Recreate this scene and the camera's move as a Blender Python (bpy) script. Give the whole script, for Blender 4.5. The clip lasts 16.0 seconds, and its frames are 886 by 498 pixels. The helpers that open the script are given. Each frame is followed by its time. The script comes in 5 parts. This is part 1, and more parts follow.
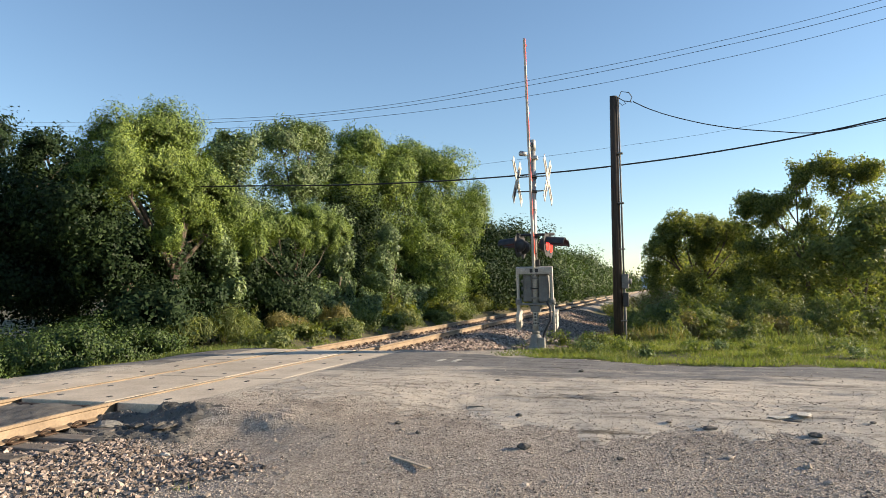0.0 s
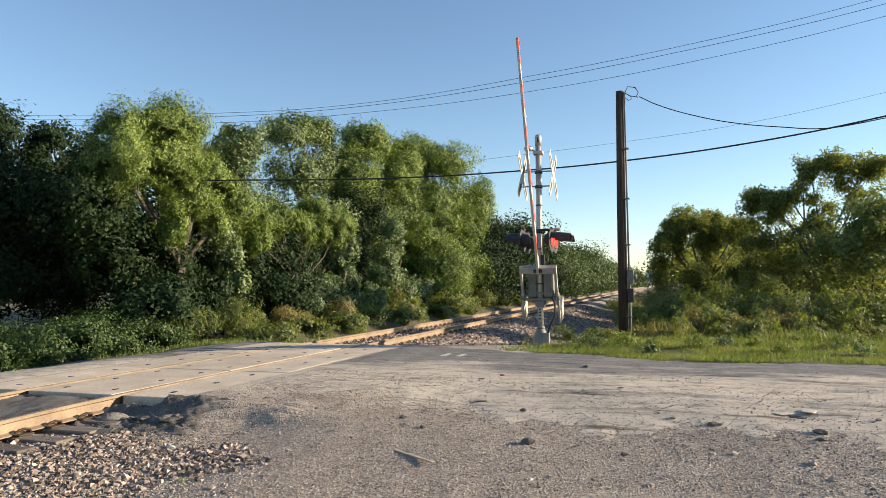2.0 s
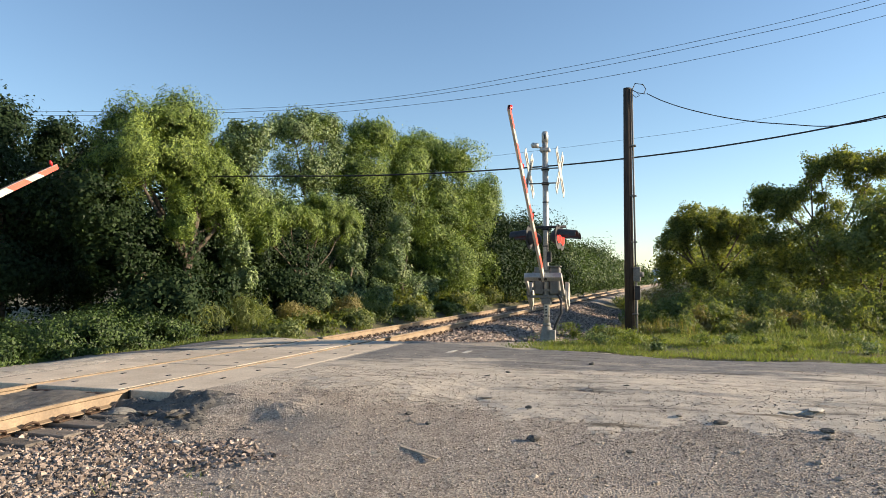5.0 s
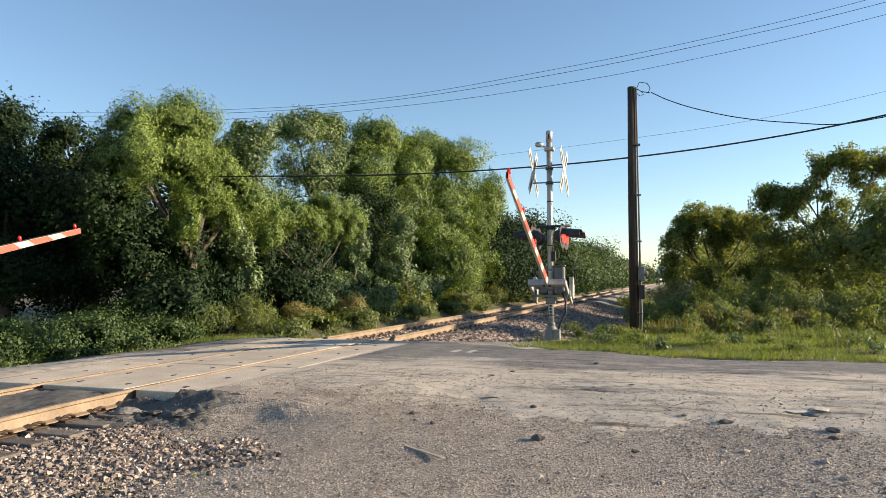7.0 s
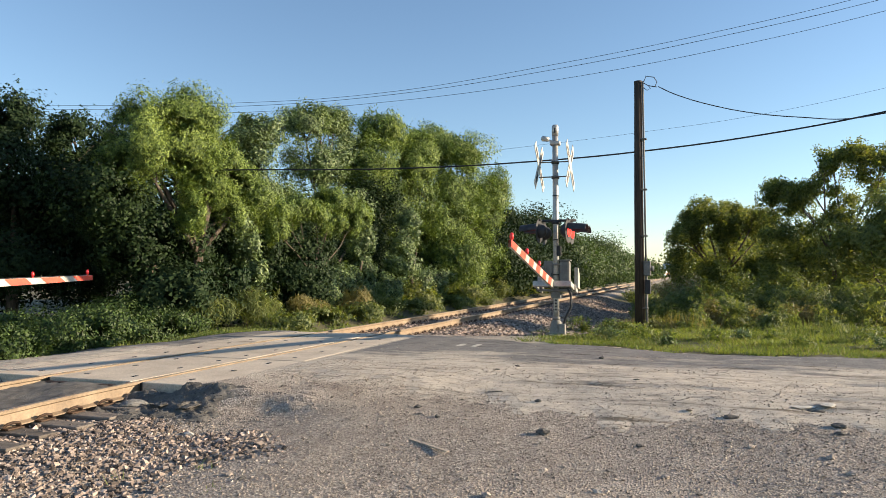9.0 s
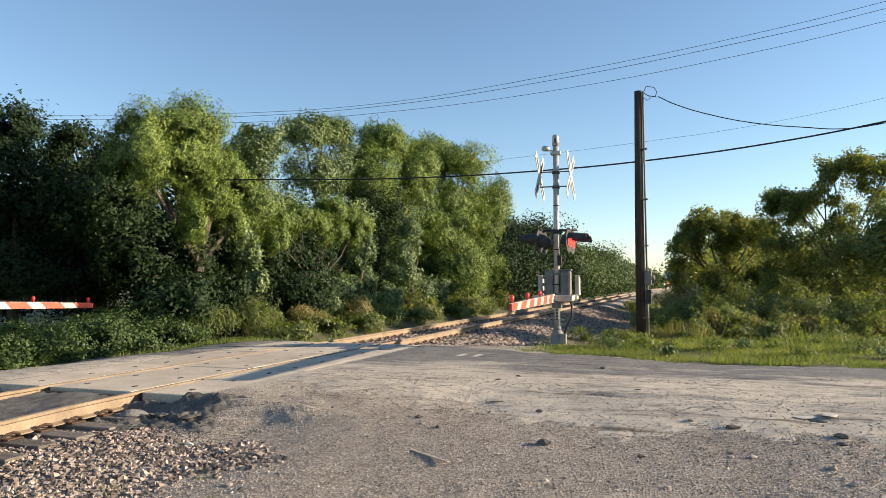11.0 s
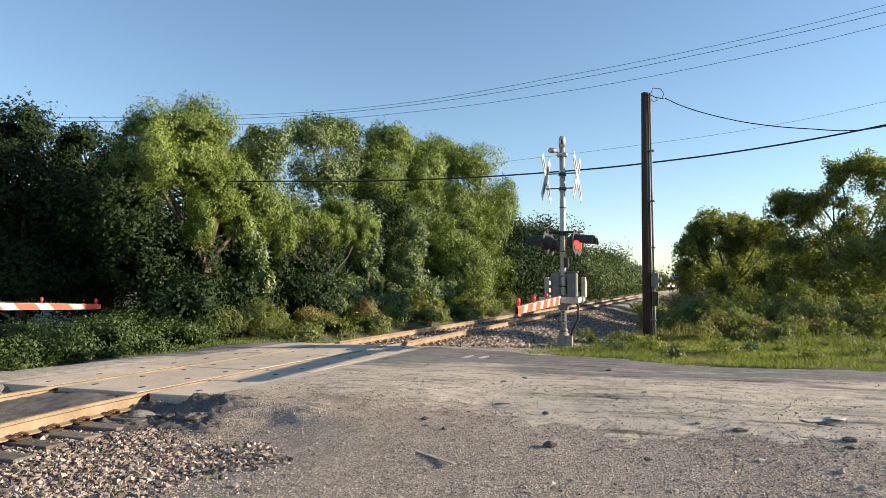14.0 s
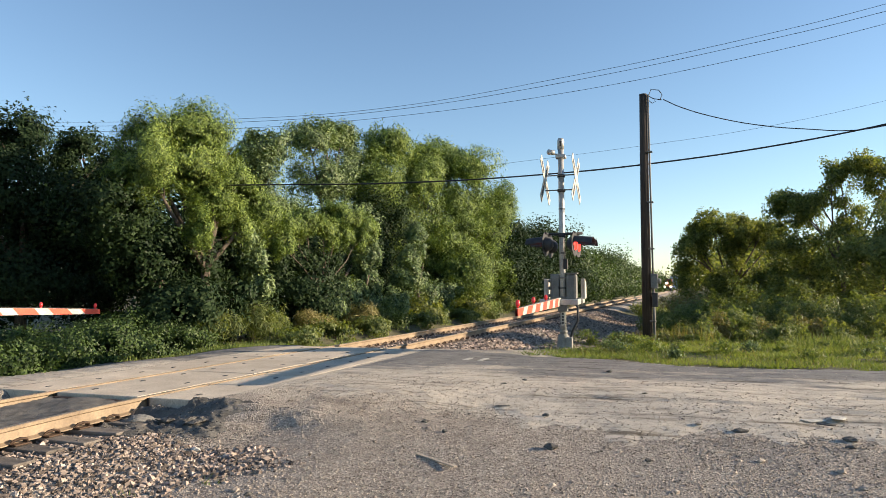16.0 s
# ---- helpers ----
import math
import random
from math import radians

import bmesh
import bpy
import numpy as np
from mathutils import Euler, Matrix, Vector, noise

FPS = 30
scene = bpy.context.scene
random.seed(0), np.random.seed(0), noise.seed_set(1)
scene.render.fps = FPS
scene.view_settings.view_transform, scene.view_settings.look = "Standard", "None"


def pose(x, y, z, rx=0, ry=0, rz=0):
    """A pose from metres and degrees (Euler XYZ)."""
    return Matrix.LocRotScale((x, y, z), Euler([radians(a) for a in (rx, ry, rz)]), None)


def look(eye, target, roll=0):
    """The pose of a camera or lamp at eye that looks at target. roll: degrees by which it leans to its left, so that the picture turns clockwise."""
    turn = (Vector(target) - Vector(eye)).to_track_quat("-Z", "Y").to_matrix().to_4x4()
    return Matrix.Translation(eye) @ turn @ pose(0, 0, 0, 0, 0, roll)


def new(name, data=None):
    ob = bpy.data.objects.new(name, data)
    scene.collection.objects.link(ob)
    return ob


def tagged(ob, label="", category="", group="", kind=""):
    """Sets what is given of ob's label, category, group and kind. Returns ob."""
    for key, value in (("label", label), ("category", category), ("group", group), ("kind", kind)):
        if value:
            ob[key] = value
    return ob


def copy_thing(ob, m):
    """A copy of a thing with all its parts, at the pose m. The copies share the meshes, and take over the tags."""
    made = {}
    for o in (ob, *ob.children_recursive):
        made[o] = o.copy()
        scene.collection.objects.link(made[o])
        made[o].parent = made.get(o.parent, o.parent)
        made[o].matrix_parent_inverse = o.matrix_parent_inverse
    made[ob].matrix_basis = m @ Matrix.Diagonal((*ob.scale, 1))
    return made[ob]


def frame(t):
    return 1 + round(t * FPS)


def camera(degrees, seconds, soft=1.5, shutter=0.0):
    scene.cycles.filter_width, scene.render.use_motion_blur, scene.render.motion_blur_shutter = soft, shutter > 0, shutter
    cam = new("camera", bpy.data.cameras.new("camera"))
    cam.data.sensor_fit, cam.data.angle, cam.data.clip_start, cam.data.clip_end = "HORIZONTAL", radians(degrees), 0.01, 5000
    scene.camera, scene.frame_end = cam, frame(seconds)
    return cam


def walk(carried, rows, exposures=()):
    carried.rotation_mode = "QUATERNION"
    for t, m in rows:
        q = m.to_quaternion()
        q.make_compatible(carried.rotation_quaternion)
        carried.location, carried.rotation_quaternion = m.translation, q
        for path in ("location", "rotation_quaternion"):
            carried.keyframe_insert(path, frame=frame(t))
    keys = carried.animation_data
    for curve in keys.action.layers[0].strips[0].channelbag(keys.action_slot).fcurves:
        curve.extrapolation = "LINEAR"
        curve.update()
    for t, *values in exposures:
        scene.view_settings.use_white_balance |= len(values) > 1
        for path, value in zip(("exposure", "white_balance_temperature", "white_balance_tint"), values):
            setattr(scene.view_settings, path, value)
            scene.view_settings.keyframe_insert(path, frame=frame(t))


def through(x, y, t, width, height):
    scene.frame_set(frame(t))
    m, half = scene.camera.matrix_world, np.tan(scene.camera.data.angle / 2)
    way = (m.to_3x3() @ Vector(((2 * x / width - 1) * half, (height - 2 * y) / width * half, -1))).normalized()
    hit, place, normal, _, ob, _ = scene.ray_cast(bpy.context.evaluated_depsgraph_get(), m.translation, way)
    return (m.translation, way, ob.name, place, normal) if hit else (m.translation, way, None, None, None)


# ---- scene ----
# camera: held by a standing walker, turning slightly on the spot
EYE = (0.0, 0.0, 1.29)


def view(yaw, pitch, roll):
    """A camera pose that looks yaw degrees to the left of the track's direction."""
    return Matrix.Translation(EYE) @ pose(0, 0, 0, 90 + pitch, 0, yaw) @ pose(0, 0, 0, 0, 0, roll)


cam = camera(65.03, 16.0, soft=0.8)
PATH = [
    (0, 17.174, 3.391, -0.673),
    (0.5, 17.286, 3.341, -0.574),
    (1, 17.378, 3.233, -0.501),
    (1.5, 17.481, 3.113, -0.417),
    (2, 17.588, 2.967, -0.402),
    (2.5, 17.670, 2.850, -0.343),
    (3, 17.752, 2.775, -0.308),
    (3.5, 17.841, 2.729, -0.244),
    (4, 17.963, 2.696, -0.185),
    (6.5, 18.302, 2.727, -0.233),
    (7, 18.452, 2.659, -0.259),
    (7.5, 18.629, 2.533, -0.228),
    (8, 18.794, 2.369, -0.151),
    (8.5, 18.863, 2.219, -0.109),
    (9, 18.897, 2.173, -0.053),
    (11.5, 18.994, 3.134, -0.084),
    (12, 19.084, 3.177, -0.060),
    (12.5, 19.200, 3.200, -0.000),
    (13, 19.328, 3.182, 0.026),
    (13.5, 19.426, 3.150, 0.070),
    (14, 19.473, 3.112, 0.050),
    (14.5, 19.477, 3.125, -0.016),
    (15, 19.460, 3.173, -0.124),
    (15.5, 19.415, 3.258, -0.236),
    (16, 19.413, 3.310, -0.316),
]
walk(cam, [(t, view(a, b, c)) for t, a, b, c in PATH], [(0, 1.2), (16, 1.2)])

# ---- sky and sun ----
SUN_EL, SUN_AZ = 14.8, 70.0        # degrees above the horizon; clockwise from the track's far end
world = bpy.data.worlds.new("sky")
scene.world = world
world.use_nodes = True
wn = world.node_tree.nodes
sky = wn.new("ShaderNodeTexSky")
sky.sky_type, sky.sun_disc = "NISHITA", False
sky.sun_elevation, sky.sun_rotation = radians(SUN_EL), radians(SUN_AZ)
sky.air_density, sky.dust_density, sky.ozone_density = 0.96, 0.12, 2.2
wn["Background"].inputs["Strength"].default_value = 0.094
world.node_tree.links.new(sky.outputs[0], wn["Background"].inputs["Color"])
sun = new("sun", bpy.data.lights.new("sun", "SUN"))
sun.data.energy, sun.data.angle, sun.data.color = 5.0, radians(0.53), (1.0, 0.82, 0.60)
sd = Vector((math.sin(radians(SUN_AZ)) * math.cos(radians(SUN_EL)), math.cos(radians(SUN_AZ)) * math.cos(radians(SUN_EL)), math.sin(radians(SUN_EL))))
sun.matrix_world = look(sd * 60, (0, 0, 0))

# ---- materials ----


def nodes_of(name):
    m = bpy.data.materials.new(name)
    m.use_nodes = True
    return m, m.node_tree.nodes, m.node_tree.links, m.node_tree.nodes["Principled BSDF"]


def ramp(n, l, src, stops):
    r = n.new("ShaderNodeValToRGB")
    e = r.color_ramp.elements
    while len(e) < len(stops):
        e.new(0.5)
    for el, (p, c) in zip(e, stops):
        el.position, el.color = p, (*c, 1)
    l.new(src, r.inputs[0])
    return r.outputs[0]


def noise_tex(n, l, scale, detail=4, rough=0.6, coords=None):
    t = n.new("ShaderNodeTexNoise")
    t.inputs["Scale"].default_value, t.inputs["Detail"].default_value, t.inputs["Roughness"].default_value = scale, detail, rough
    if coords is not None:
        l.new(coords, t.inputs["Vector"])
    return t.outputs[0]


def mix(n, l, fac, a, b, kind="MIX"):
    m = n.new("ShaderNodeMix")
    m.data_type, m.blend_type = "RGBA", kind
    for s, v in ((m.inputs[0], fac), (m.inputs[6], a), (m.inputs[7], b)):
        if isinstance(v, (int, float)):
            s.default_value = v
        elif isinstance(v, tuple):
            s.default_value = (*v, 1)
        else:
            l.new(v, s)
    return m.outputs[2]


def mat(name, dark, light, scale=3.0, fine=40.0, rough=0.7, metal=0.0, bump=0.3, dist=0.01, vary=0.0, stretch=None, spec=0.4):
    """A surface of two colours with a coarse and a fine grain, relief, and some change from piece to piece."""
    m, n, l, b = nodes_of(name)
    tc = n.new("ShaderNodeTexCoord")
    v = tc.outputs["Object"]
    if stretch:
        mp = n.new("ShaderNodeMapping")
        mp.inputs["Scale"].default_value = stretch
        l.new(v, mp.inputs["Vector"])
        v = mp.outputs[0]
    big, small = noise_tex(n, l, scale, 5, 0.6, v), noise_tex(n, l, fine, 3, 0.7, v)
    c1 = ramp(n, l, big, [(0.3, dark), (0.7, light)])
    c2 = ramp(n, l, small, [(0.3, (0.72, 0.72, 0.72)), (0.7, (1.15, 1.15, 1.15))])
    col = mix(n, l, 1.0, c1, c2, "MULTIPLY")
    if vary:
        oi = n.new("ShaderNodeObjectInfo")
        g = n.new("ShaderNodeNewGeometry")
        add = n.new("ShaderNodeMath")
        add.operation = "ADD"
        l.new(oi.outputs["Random"], add.inputs[0]), l.new(g.outputs["Random Per Island"], add.inputs[1])
        fr = n.new("ShaderNodeMath")
        fr.operation = "FRACT"
        l.new(add.outputs[0], fr.inputs[0])
        c3 = ramp(n, l, fr.outputs[0], [(0.0, (1 - vary,) * 3), (1.0, (1 + vary,) * 3)])
        col = mix(n, l, 1.0, col, c3, "MULTIPLY")
    l.new(col, b.inputs["Base Color"])
    r = ramp(n, l, small, [(0.3, (rough - 0.08,) * 3), (0.7, (min(1, rough + 0.08),) * 3)])
    l.new(r, b.inputs["Roughness"])
    b.inputs["Metallic"].default_value = metal
    b.inputs["Specular IOR Level"].default_value = spec
    bp = n.new("ShaderNodeBump")
    bp.inputs["Strength"].default_value, bp.inputs["Distance"].default_value = bump, dist
    l.new(small, bp.inputs["Height"]), l.new(bp.outputs[0], b.inputs["Normal"])
    return m


def leaf_mat(name, dark, light, through=0.35, spec=0.3):
    m, n, l, b = nodes_of(name)
    g = n.new("ShaderNodeNewGeometry")
    tc = n.new("ShaderNodeTexCoord")
    big = noise_tex(n, l, 0.6, 3, 0.6, tc.outputs["Object"])
    c1 = ramp(n, l, g.outputs["Random Per Island"], [(0.0, dark), (1.0, light)])
    c2 = ramp(n, l, big, [(0.3, (0.75, 0.8, 0.75)), (0.7, (1.2, 1.15, 1.0))])
    col = mix(n, l, 1.0, c1, c2, "MULTIPLY")
    l.new(col, b.inputs["Base Color"])
    b.inputs["Roughness"].default_value, b.inputs["Specular IOR Level"].default_value = 0.55, spec
    tr = n.new("ShaderNodeBsdfTranslucent")
    l.new(mix(n, l, 1.0, col, (1.5, 1.5, 0.5), "MULTIPLY"), tr.inputs["Color"])
    ms = n.new("ShaderNodeMixShader")
    ms.inputs[0].default_value = through
    l.new(b.outputs[0], ms.inputs[1]), l.new(tr.outputs[0], ms.inputs[2])
    l.new(ms.outputs[0], n["Material Output"].inputs[0])
    return m


def glow_mat(name, colour, strength):
    m, n, l, b = nodes_of(name)
    b.inputs["Base Color"].default_value = (*[min(1, c) for c in colour], 1)
    b.inputs["Emission Color"].default_value = (*colour, 1)
    b.inputs["Emission Strength"].default_value = strength
    b.inputs["Roughness"].default_value = 0.25
    return m


def ground_mat():
    """Grey-tan crushed stone and dirt, with sandy patches and fine relief."""
    m, n, l, b = nodes_of("gravel_dirt")
    g = n.new("ShaderNodeNewGeometry")
    p = g.outputs["Position"]
    big, mid, small = noise_tex(n, l, 0.35, 5, 0.65, p), noise_tex(n, l, 2.5, 5, 0.7, p), noise_tex(n, l, 45, 3, 0.7, p)
    vor = n.new("ShaderNodeTexVoronoi")
    vor.inputs["Scale"].default_value = 55
    l.new(p, vor.inputs["Vector"])
    stone = ramp(n, l, vor.outputs["Color"], [(0.1, (0.12, 0.10, 0.085)), (0.5, (0.28, 0.24, 0.20)), (0.95, (0.54, 0.48, 0.41))])
    dirt = ramp(n, l, mid, [(0.3, (0.25, 0.205, 0.165)), (0.7, (0.42, 0.355, 0.285))])
    f = ramp(n, l, big, [(0.38, (0.2,) * 3), (0.62, (0.75,) * 3)])
    col = mix(n, l, f, stone, dirt)
    sep = n.new("ShaderNodeSeparateXYZ")
    l.new(p, sep.inputs[0])
    mr = n.new("ShaderNodeMapRange")
    for k, v in zip(("From Min", "From Max", "To Min", "To Max"), (6.6, 8.4, -0.3, 0.35)):
        mr.inputs[k].default_value = v
    l.new(sep.outputs["Y"], mr.inputs["Value"])
    add = n.new("ShaderNodeMath")
    l.new(mr.outputs[0], add.inputs[0]), l.new(mid, add.inputs[1])
    sand = ramp(n, l, small, [(0.3, (0.34, 0.295, 0.235)), (0.7, (0.56, 0.49, 0.40))])
    far = n.new("ShaderNodeMapRange")
    for k, v in zip(("From Min", "From Max", "To Min", "To Max"), (13.5, 15.0, 1.0, 0.0)):
        far.inputs[k].default_value = v
    l.new(sep.outputs["Y"], far.inputs["Value"])
    mul = n.new("ShaderNodeMath")
    mul.operation = "MULTIPLY"
    l.new(ramp(n, l, add.outputs[0], [(0.45, (0, 0, 0)), (0.62, (0.9,) * 3)]), mul.inputs[0]), l.new(far.outputs[0], mul.inputs[1])
    col = mix(n, l, mul.outputs[0], col, sand)
    col = mix(n, l, 1.0, col, ramp(n, l, small, [(0.3, (0.7,) * 3), (0.7, (1.2,) * 3)]), "MULTIPLY")
    # weed colour away from the ballast, past the crossing, darkened for the shade there
    ab = n.new("ShaderNodeMath")
    ab.operation = "ABSOLUTE"
    sh = n.new("ShaderNodeMath")
    sh.inputs[1].default_value = 7.07
    l.new(sep.outputs["X"], sh.inputs[0]), l.new(sh.outputs[0], ab.inputs[0])
    side, gone = n.new("ShaderNodeMapRange"), n.new("ShaderNodeMapRange")
    for nd, (p0, p1), src in ((side, (2.0, 2.7), ab.outputs[0]), (gone, (34.0, 48.0), sep.outputs["Y"])):
        nd.inputs["From Min"].default_value, nd.inputs["From Max"].default_value = p0, p1
        l.new(src, nd.inputs["Value"])
    both = n.new("ShaderNodeMath")
    both.operation = "MULTIPLY"
    l.new(side.outputs[0], both.inputs[0]), l.new(gone.outputs[0], both.inputs[1])
    weeds = ramp(n, l, mid, [(0.3, (0.05, 0.05, 0.025)), (0.7, (0.13, 0.12, 0.06))])
    col = mix(n, l, both.outputs[0], col, weeds)
    l.new(col, b.inputs["Base Color"])
    b.inputs["Roughness"].default_value, b.inputs["Specular IOR Level"].default_value = 0.9, 0.2
    bp = n.new("ShaderNodeBump")
    bp.inputs["Strength"].default_value, bp.inputs["Distance"].default_value = 0.8, 0.014
    l.new(vor.outputs["Distance"], bp.inputs["Height"]), l.new(bp.outputs[0], b.inputs["Normal"])
    return m


def road_mat():
    """Worn asphalt, grey on the travelled lane and dusted with pale sand on the near side."""
    m, n, l, b = nodes_of("worn_asphalt")
    g = n.new("ShaderNodeNewGeometry")
    p = g.outputs["Position"]
    mp = n.new("ShaderNodeMapping")
    mp.inputs["Scale"].default_value = (0.35, 1.0, 1.0)
    l.new(p, mp.inputs["Vector"])
    streak, mid, small = noise_tex(n, l, 1.1, 6, 0.65, mp.outputs[0]), noise_tex(n, l, 3.0, 5, 0.7, p), noise_tex(n, l, 60, 3, 0.7, p)
    asph = ramp(n, l, mid, [(0.3, (0.15, 0.142, 0.135)), (0.7, (0.25, 0.235, 0.215))])
    dust = ramp(n, l, mid, [(0.3, (0.42, 0.365, 0.295)), (0.7, (0.60, 0.53, 0.43))])
    sep = n.new("ShaderNodeSeparateXYZ")
    l.new(p, sep.inputs[0])
    mr = n.new("ShaderNodeMapRange")
    for k, v in zip(("From Min", "From Max", "To Min", "To Max"), (12.2, 8.8, -0.22, 0.30)):
        mr.inputs[k].default_value = v
    l.new(sep.outputs["Y"], mr.inputs["Value"])
    add = n.new("ShaderNodeMath")
    l.new(mr.outputs[0], add.inputs[0]), l.new(streak, add.inputs[1])
    f = ramp(n, l, add.outputs[0], [(0.46, (0, 0, 0)), (0.60, (0.95,) * 3)])
    col = mix(n, l, f, asph, dust)
    mp2 = n.new("ShaderNodeMapping")
    mp2.inputs["Scale"].default_value = (0.10, 1.0, 1.0)
    mp2.inputs["Rotation"].default_value = (0, 0, 0.05)
    l.new(p, mp2.inputs["Vector"])
    lines = noise_tex(n, l, 6.5, 7, 0.8, mp2.outputs[0])
    col = mix(n, l, 1.0, col, ramp(n, l, lines, [(0.36, (0.30, 0.27, 0.23)), (0.47, (0.95, 0.95, 0.95)), (0.75, (1.2, 1.16, 1.1))]), "MULTIPLY")
    spots = noise_tex(n, l, 9.0, 4, 0.7, p)
    col = mix(n, l, 1.0, col, ramp(n, l, spots, [(0.32, (0.6,) * 3), (0.42, (1, 1, 1))]), "MULTIPLY")
    vor = n.new("ShaderNodeTexVoronoi")
    vor.feature = "DISTANCE_TO_EDGE"
    vor.inputs["Scale"].default_value = 0.55
    wob = n.new("ShaderNodeVectorMath")
    wob.operation = "MULTIPLY_ADD"
    wob.inputs[1].default_value = (0.5, 0.5, 0.5)
    nt = n.new("ShaderNodeTexNoise")
    nt.inputs["Scale"].default_value = 2.2
    l.new(p, nt.inputs["Vector"])
    l.new(nt.outputs["Color"], wob.inputs[0]), l.new(p, wob.inputs[2])
    l.new(wob.outputs[0], vor.inputs["Vector"])
    crack = ramp(n, l, vor.outputs["Distance"], [(0.0, (0.45,) * 3), (0.012, (1, 1, 1))])
    col = mix(n, l, 0.3, col, crack, "MULTIPLY")
    col = mix(n, l, 1.0, col, ramp(n, l, small, [(0.3, (0.78,) * 3), (0.7, (1.15,) * 3)]), "MULTIPLY")
    l.new(col, b.inputs["Base Color"])
    b.inputs["Roughness"].default_value, b.inputs["Specular IOR Level"].default_value = 0.85, 0.3
    bp = n.new("ShaderNodeBump")
    bp.inputs["Strength"].default_value, bp.inputs["Distance"].default_value = 0.6, 0.012
    l.new(small, bp.inputs["Height"]), l.new(bp.outputs[0], b.inputs["Normal"])
    return m


GROUND, ROAD = ground_mat(), road_mat()
BALLAST = mat("crushed_stone", (0.13, 0.102, 0.084), (0.39, 0.31, 0.255), 7, 60, 0.9, bump=0.4, vary=0.8)
PEBBLE = mat("grey_pebble", (0.23, 0.19, 0.155), (0.48, 0.41, 0.335), 8, 80, 0.9, bump=0.3, vary=0.62)
CRUMB = mat("dark_asphalt_crumbs", (0.06, 0.056, 0.052), (0.17, 0.158, 0.145), 8, 80, 0.9, bump=0.3, vary=0.6)
SOIL = mat("weedy_soil", (0.06, 0.06, 0.03), (0.14, 0.12, 0.06), 0.7, 20, 0.95, bump=0.6, dist=0.03)
CONCRETE = mat("weathered_concrete", (0.42, 0.35, 0.27), (0.60, 0.51, 0.40), 1.6, 50, 0.85, bump=0.3, dist=0.004, vary=0.08)
RAIL_STEEL = mat("rusty_rail_steel", (0.18, 0.13, 0.085), (0.33, 0.25, 0.165), 2.0, 45, 0.65, metal=0.1, bump=0.3, dist=0.003)
RAIL_TOP = mat("polished_rail_head", (0.42, 0.36, 0.28), (0.60, 0.52, 0.42), 3, 50, 0.35, metal=0.7, bump=0.05, dist=0.001)
TIE = mat("weathered_timber", (0.075, 0.062, 0.052), (0.20, 0.172, 0.145), 3, 30, 0.9, bump=0.5, vary=0.25, stretch=(0.6, 8, 8))
CLIP = mat("dark_rusty_iron", (0.035, 0.022, 0.016), (0.10, 0.06, 0.038), 10, 60, 0.7, metal=0.4)
ALU = mat("galvanised_aluminium", (0.36, 0.35, 0.33), (0.54, 0.53, 0.50), 2.5, 40, 0.5, metal=0.5, bump=0.1, dist=0.002)
CAST = mat("weathered_base_casting", (0.19, 0.18, 0.16), (0.32, 0.305, 0.275), 4, 40, 0.8, bump=0.3, dist=0.004)
CASE = mat("grey_painted_case", (0.11, 0.108, 0.10), (0.205, 0.20, 0.185), 3, 40, 0.6, metal=0.1, bump=0.15, dist=0.002)
DARK = mat("black_painted_metal", (0.018, 0.018, 0.02), (0.045, 0.045, 0.048), 6, 50, 0.6, bump=0.15, dist=0.002)
WHITE = mat("white_reflective_sheet", (0.36, 0.33, 0.28), (0.60, 0.57, 0.50), 3, 40, 0.55, bump=0.05, dist=0.001)
RED = mat("red_reflective_sheet", (0.55, 0.05, 0.03), (0.72, 0.10, 0.05), 3, 40, 0.5, bump=0.05, dist=0.001)
PAINT = mat("worn_white_paint", (0.34, 0.32, 0.28), (0.62, 0.59, 0.53), 12, 50, 0.8, bump=0.2)
POLE = mat("creosoted_pole_wood", (0.024, 0.018, 0.014), (0.075, 0.056, 0.043), 3, 30, 0.9, bump=0.5, stretch=(8, 8, 0.5))
WIRE = mat("dark_cable_sheath", (0.012, 0.012, 0.013), (0.03, 0.03, 0.032), 5, 50, 0.6)
BARK = mat("grey_brown_bark", (0.06, 0.045, 0.032), (0.16, 0.125, 0.095), 4, 30, 0.95, bump=0.7, dist=0.02, stretch=(4, 4, 0.8))
WOOD = mat("sun_bleached_stick", (0.34, 0.28, 0.21), (0.52, 0.44, 0.34), 6, 60, 0.9, stretch=(1, 8, 8))
RUBBLE = mat("broken_asphalt", (0.06, 0.055, 0.05), (0.17, 0.158, 0.14), 6, 50, 0.9, bump=0.6, dist=0.01)
GREYSTONE = mat("weathered_grey_stone", (0.14, 0.132, 0.118), (0.30, 0.285, 0.255), 5, 50, 0.9, bump=0.5, dist=0.01)
PALE = mat("pale_stone", (0.42, 0.39, 0.34), (0.60, 0.57, 0.50), 5, 50, 0.9, bump=0.4, dist=0.01)
LENS = glow_mat("lit_red_lens", (1.0, 0.03, 0.02), 1.6)
LENS_DIM = glow_mat("dim_red_lens", (0.55, 0.03, 0.03), 0.10)
LENS_OFF = mat("red_glass", (0.45, 0.02, 0.02), (0.62, 0.05, 0.04), 4, 40, 0.2, bump=0.02)
HEADLAMP = glow_mat("headlamp_glow", (1.0, 0.93, 0.8), 30.0)
LOCO = mat("orange_engine_paint", (0.36, 0.12, 0.055), (0.48, 0.18, 0.08), 0.8, 10, 0.5, bump=0.05)
# distance haze is put into the towers' pale blue base colours
HAZE = mat("far_facade_haze_in_colour", (0.42, 0.50, 0.58), (0.50, 0.58, 0.66), 0.01, 0.2, 0.8)
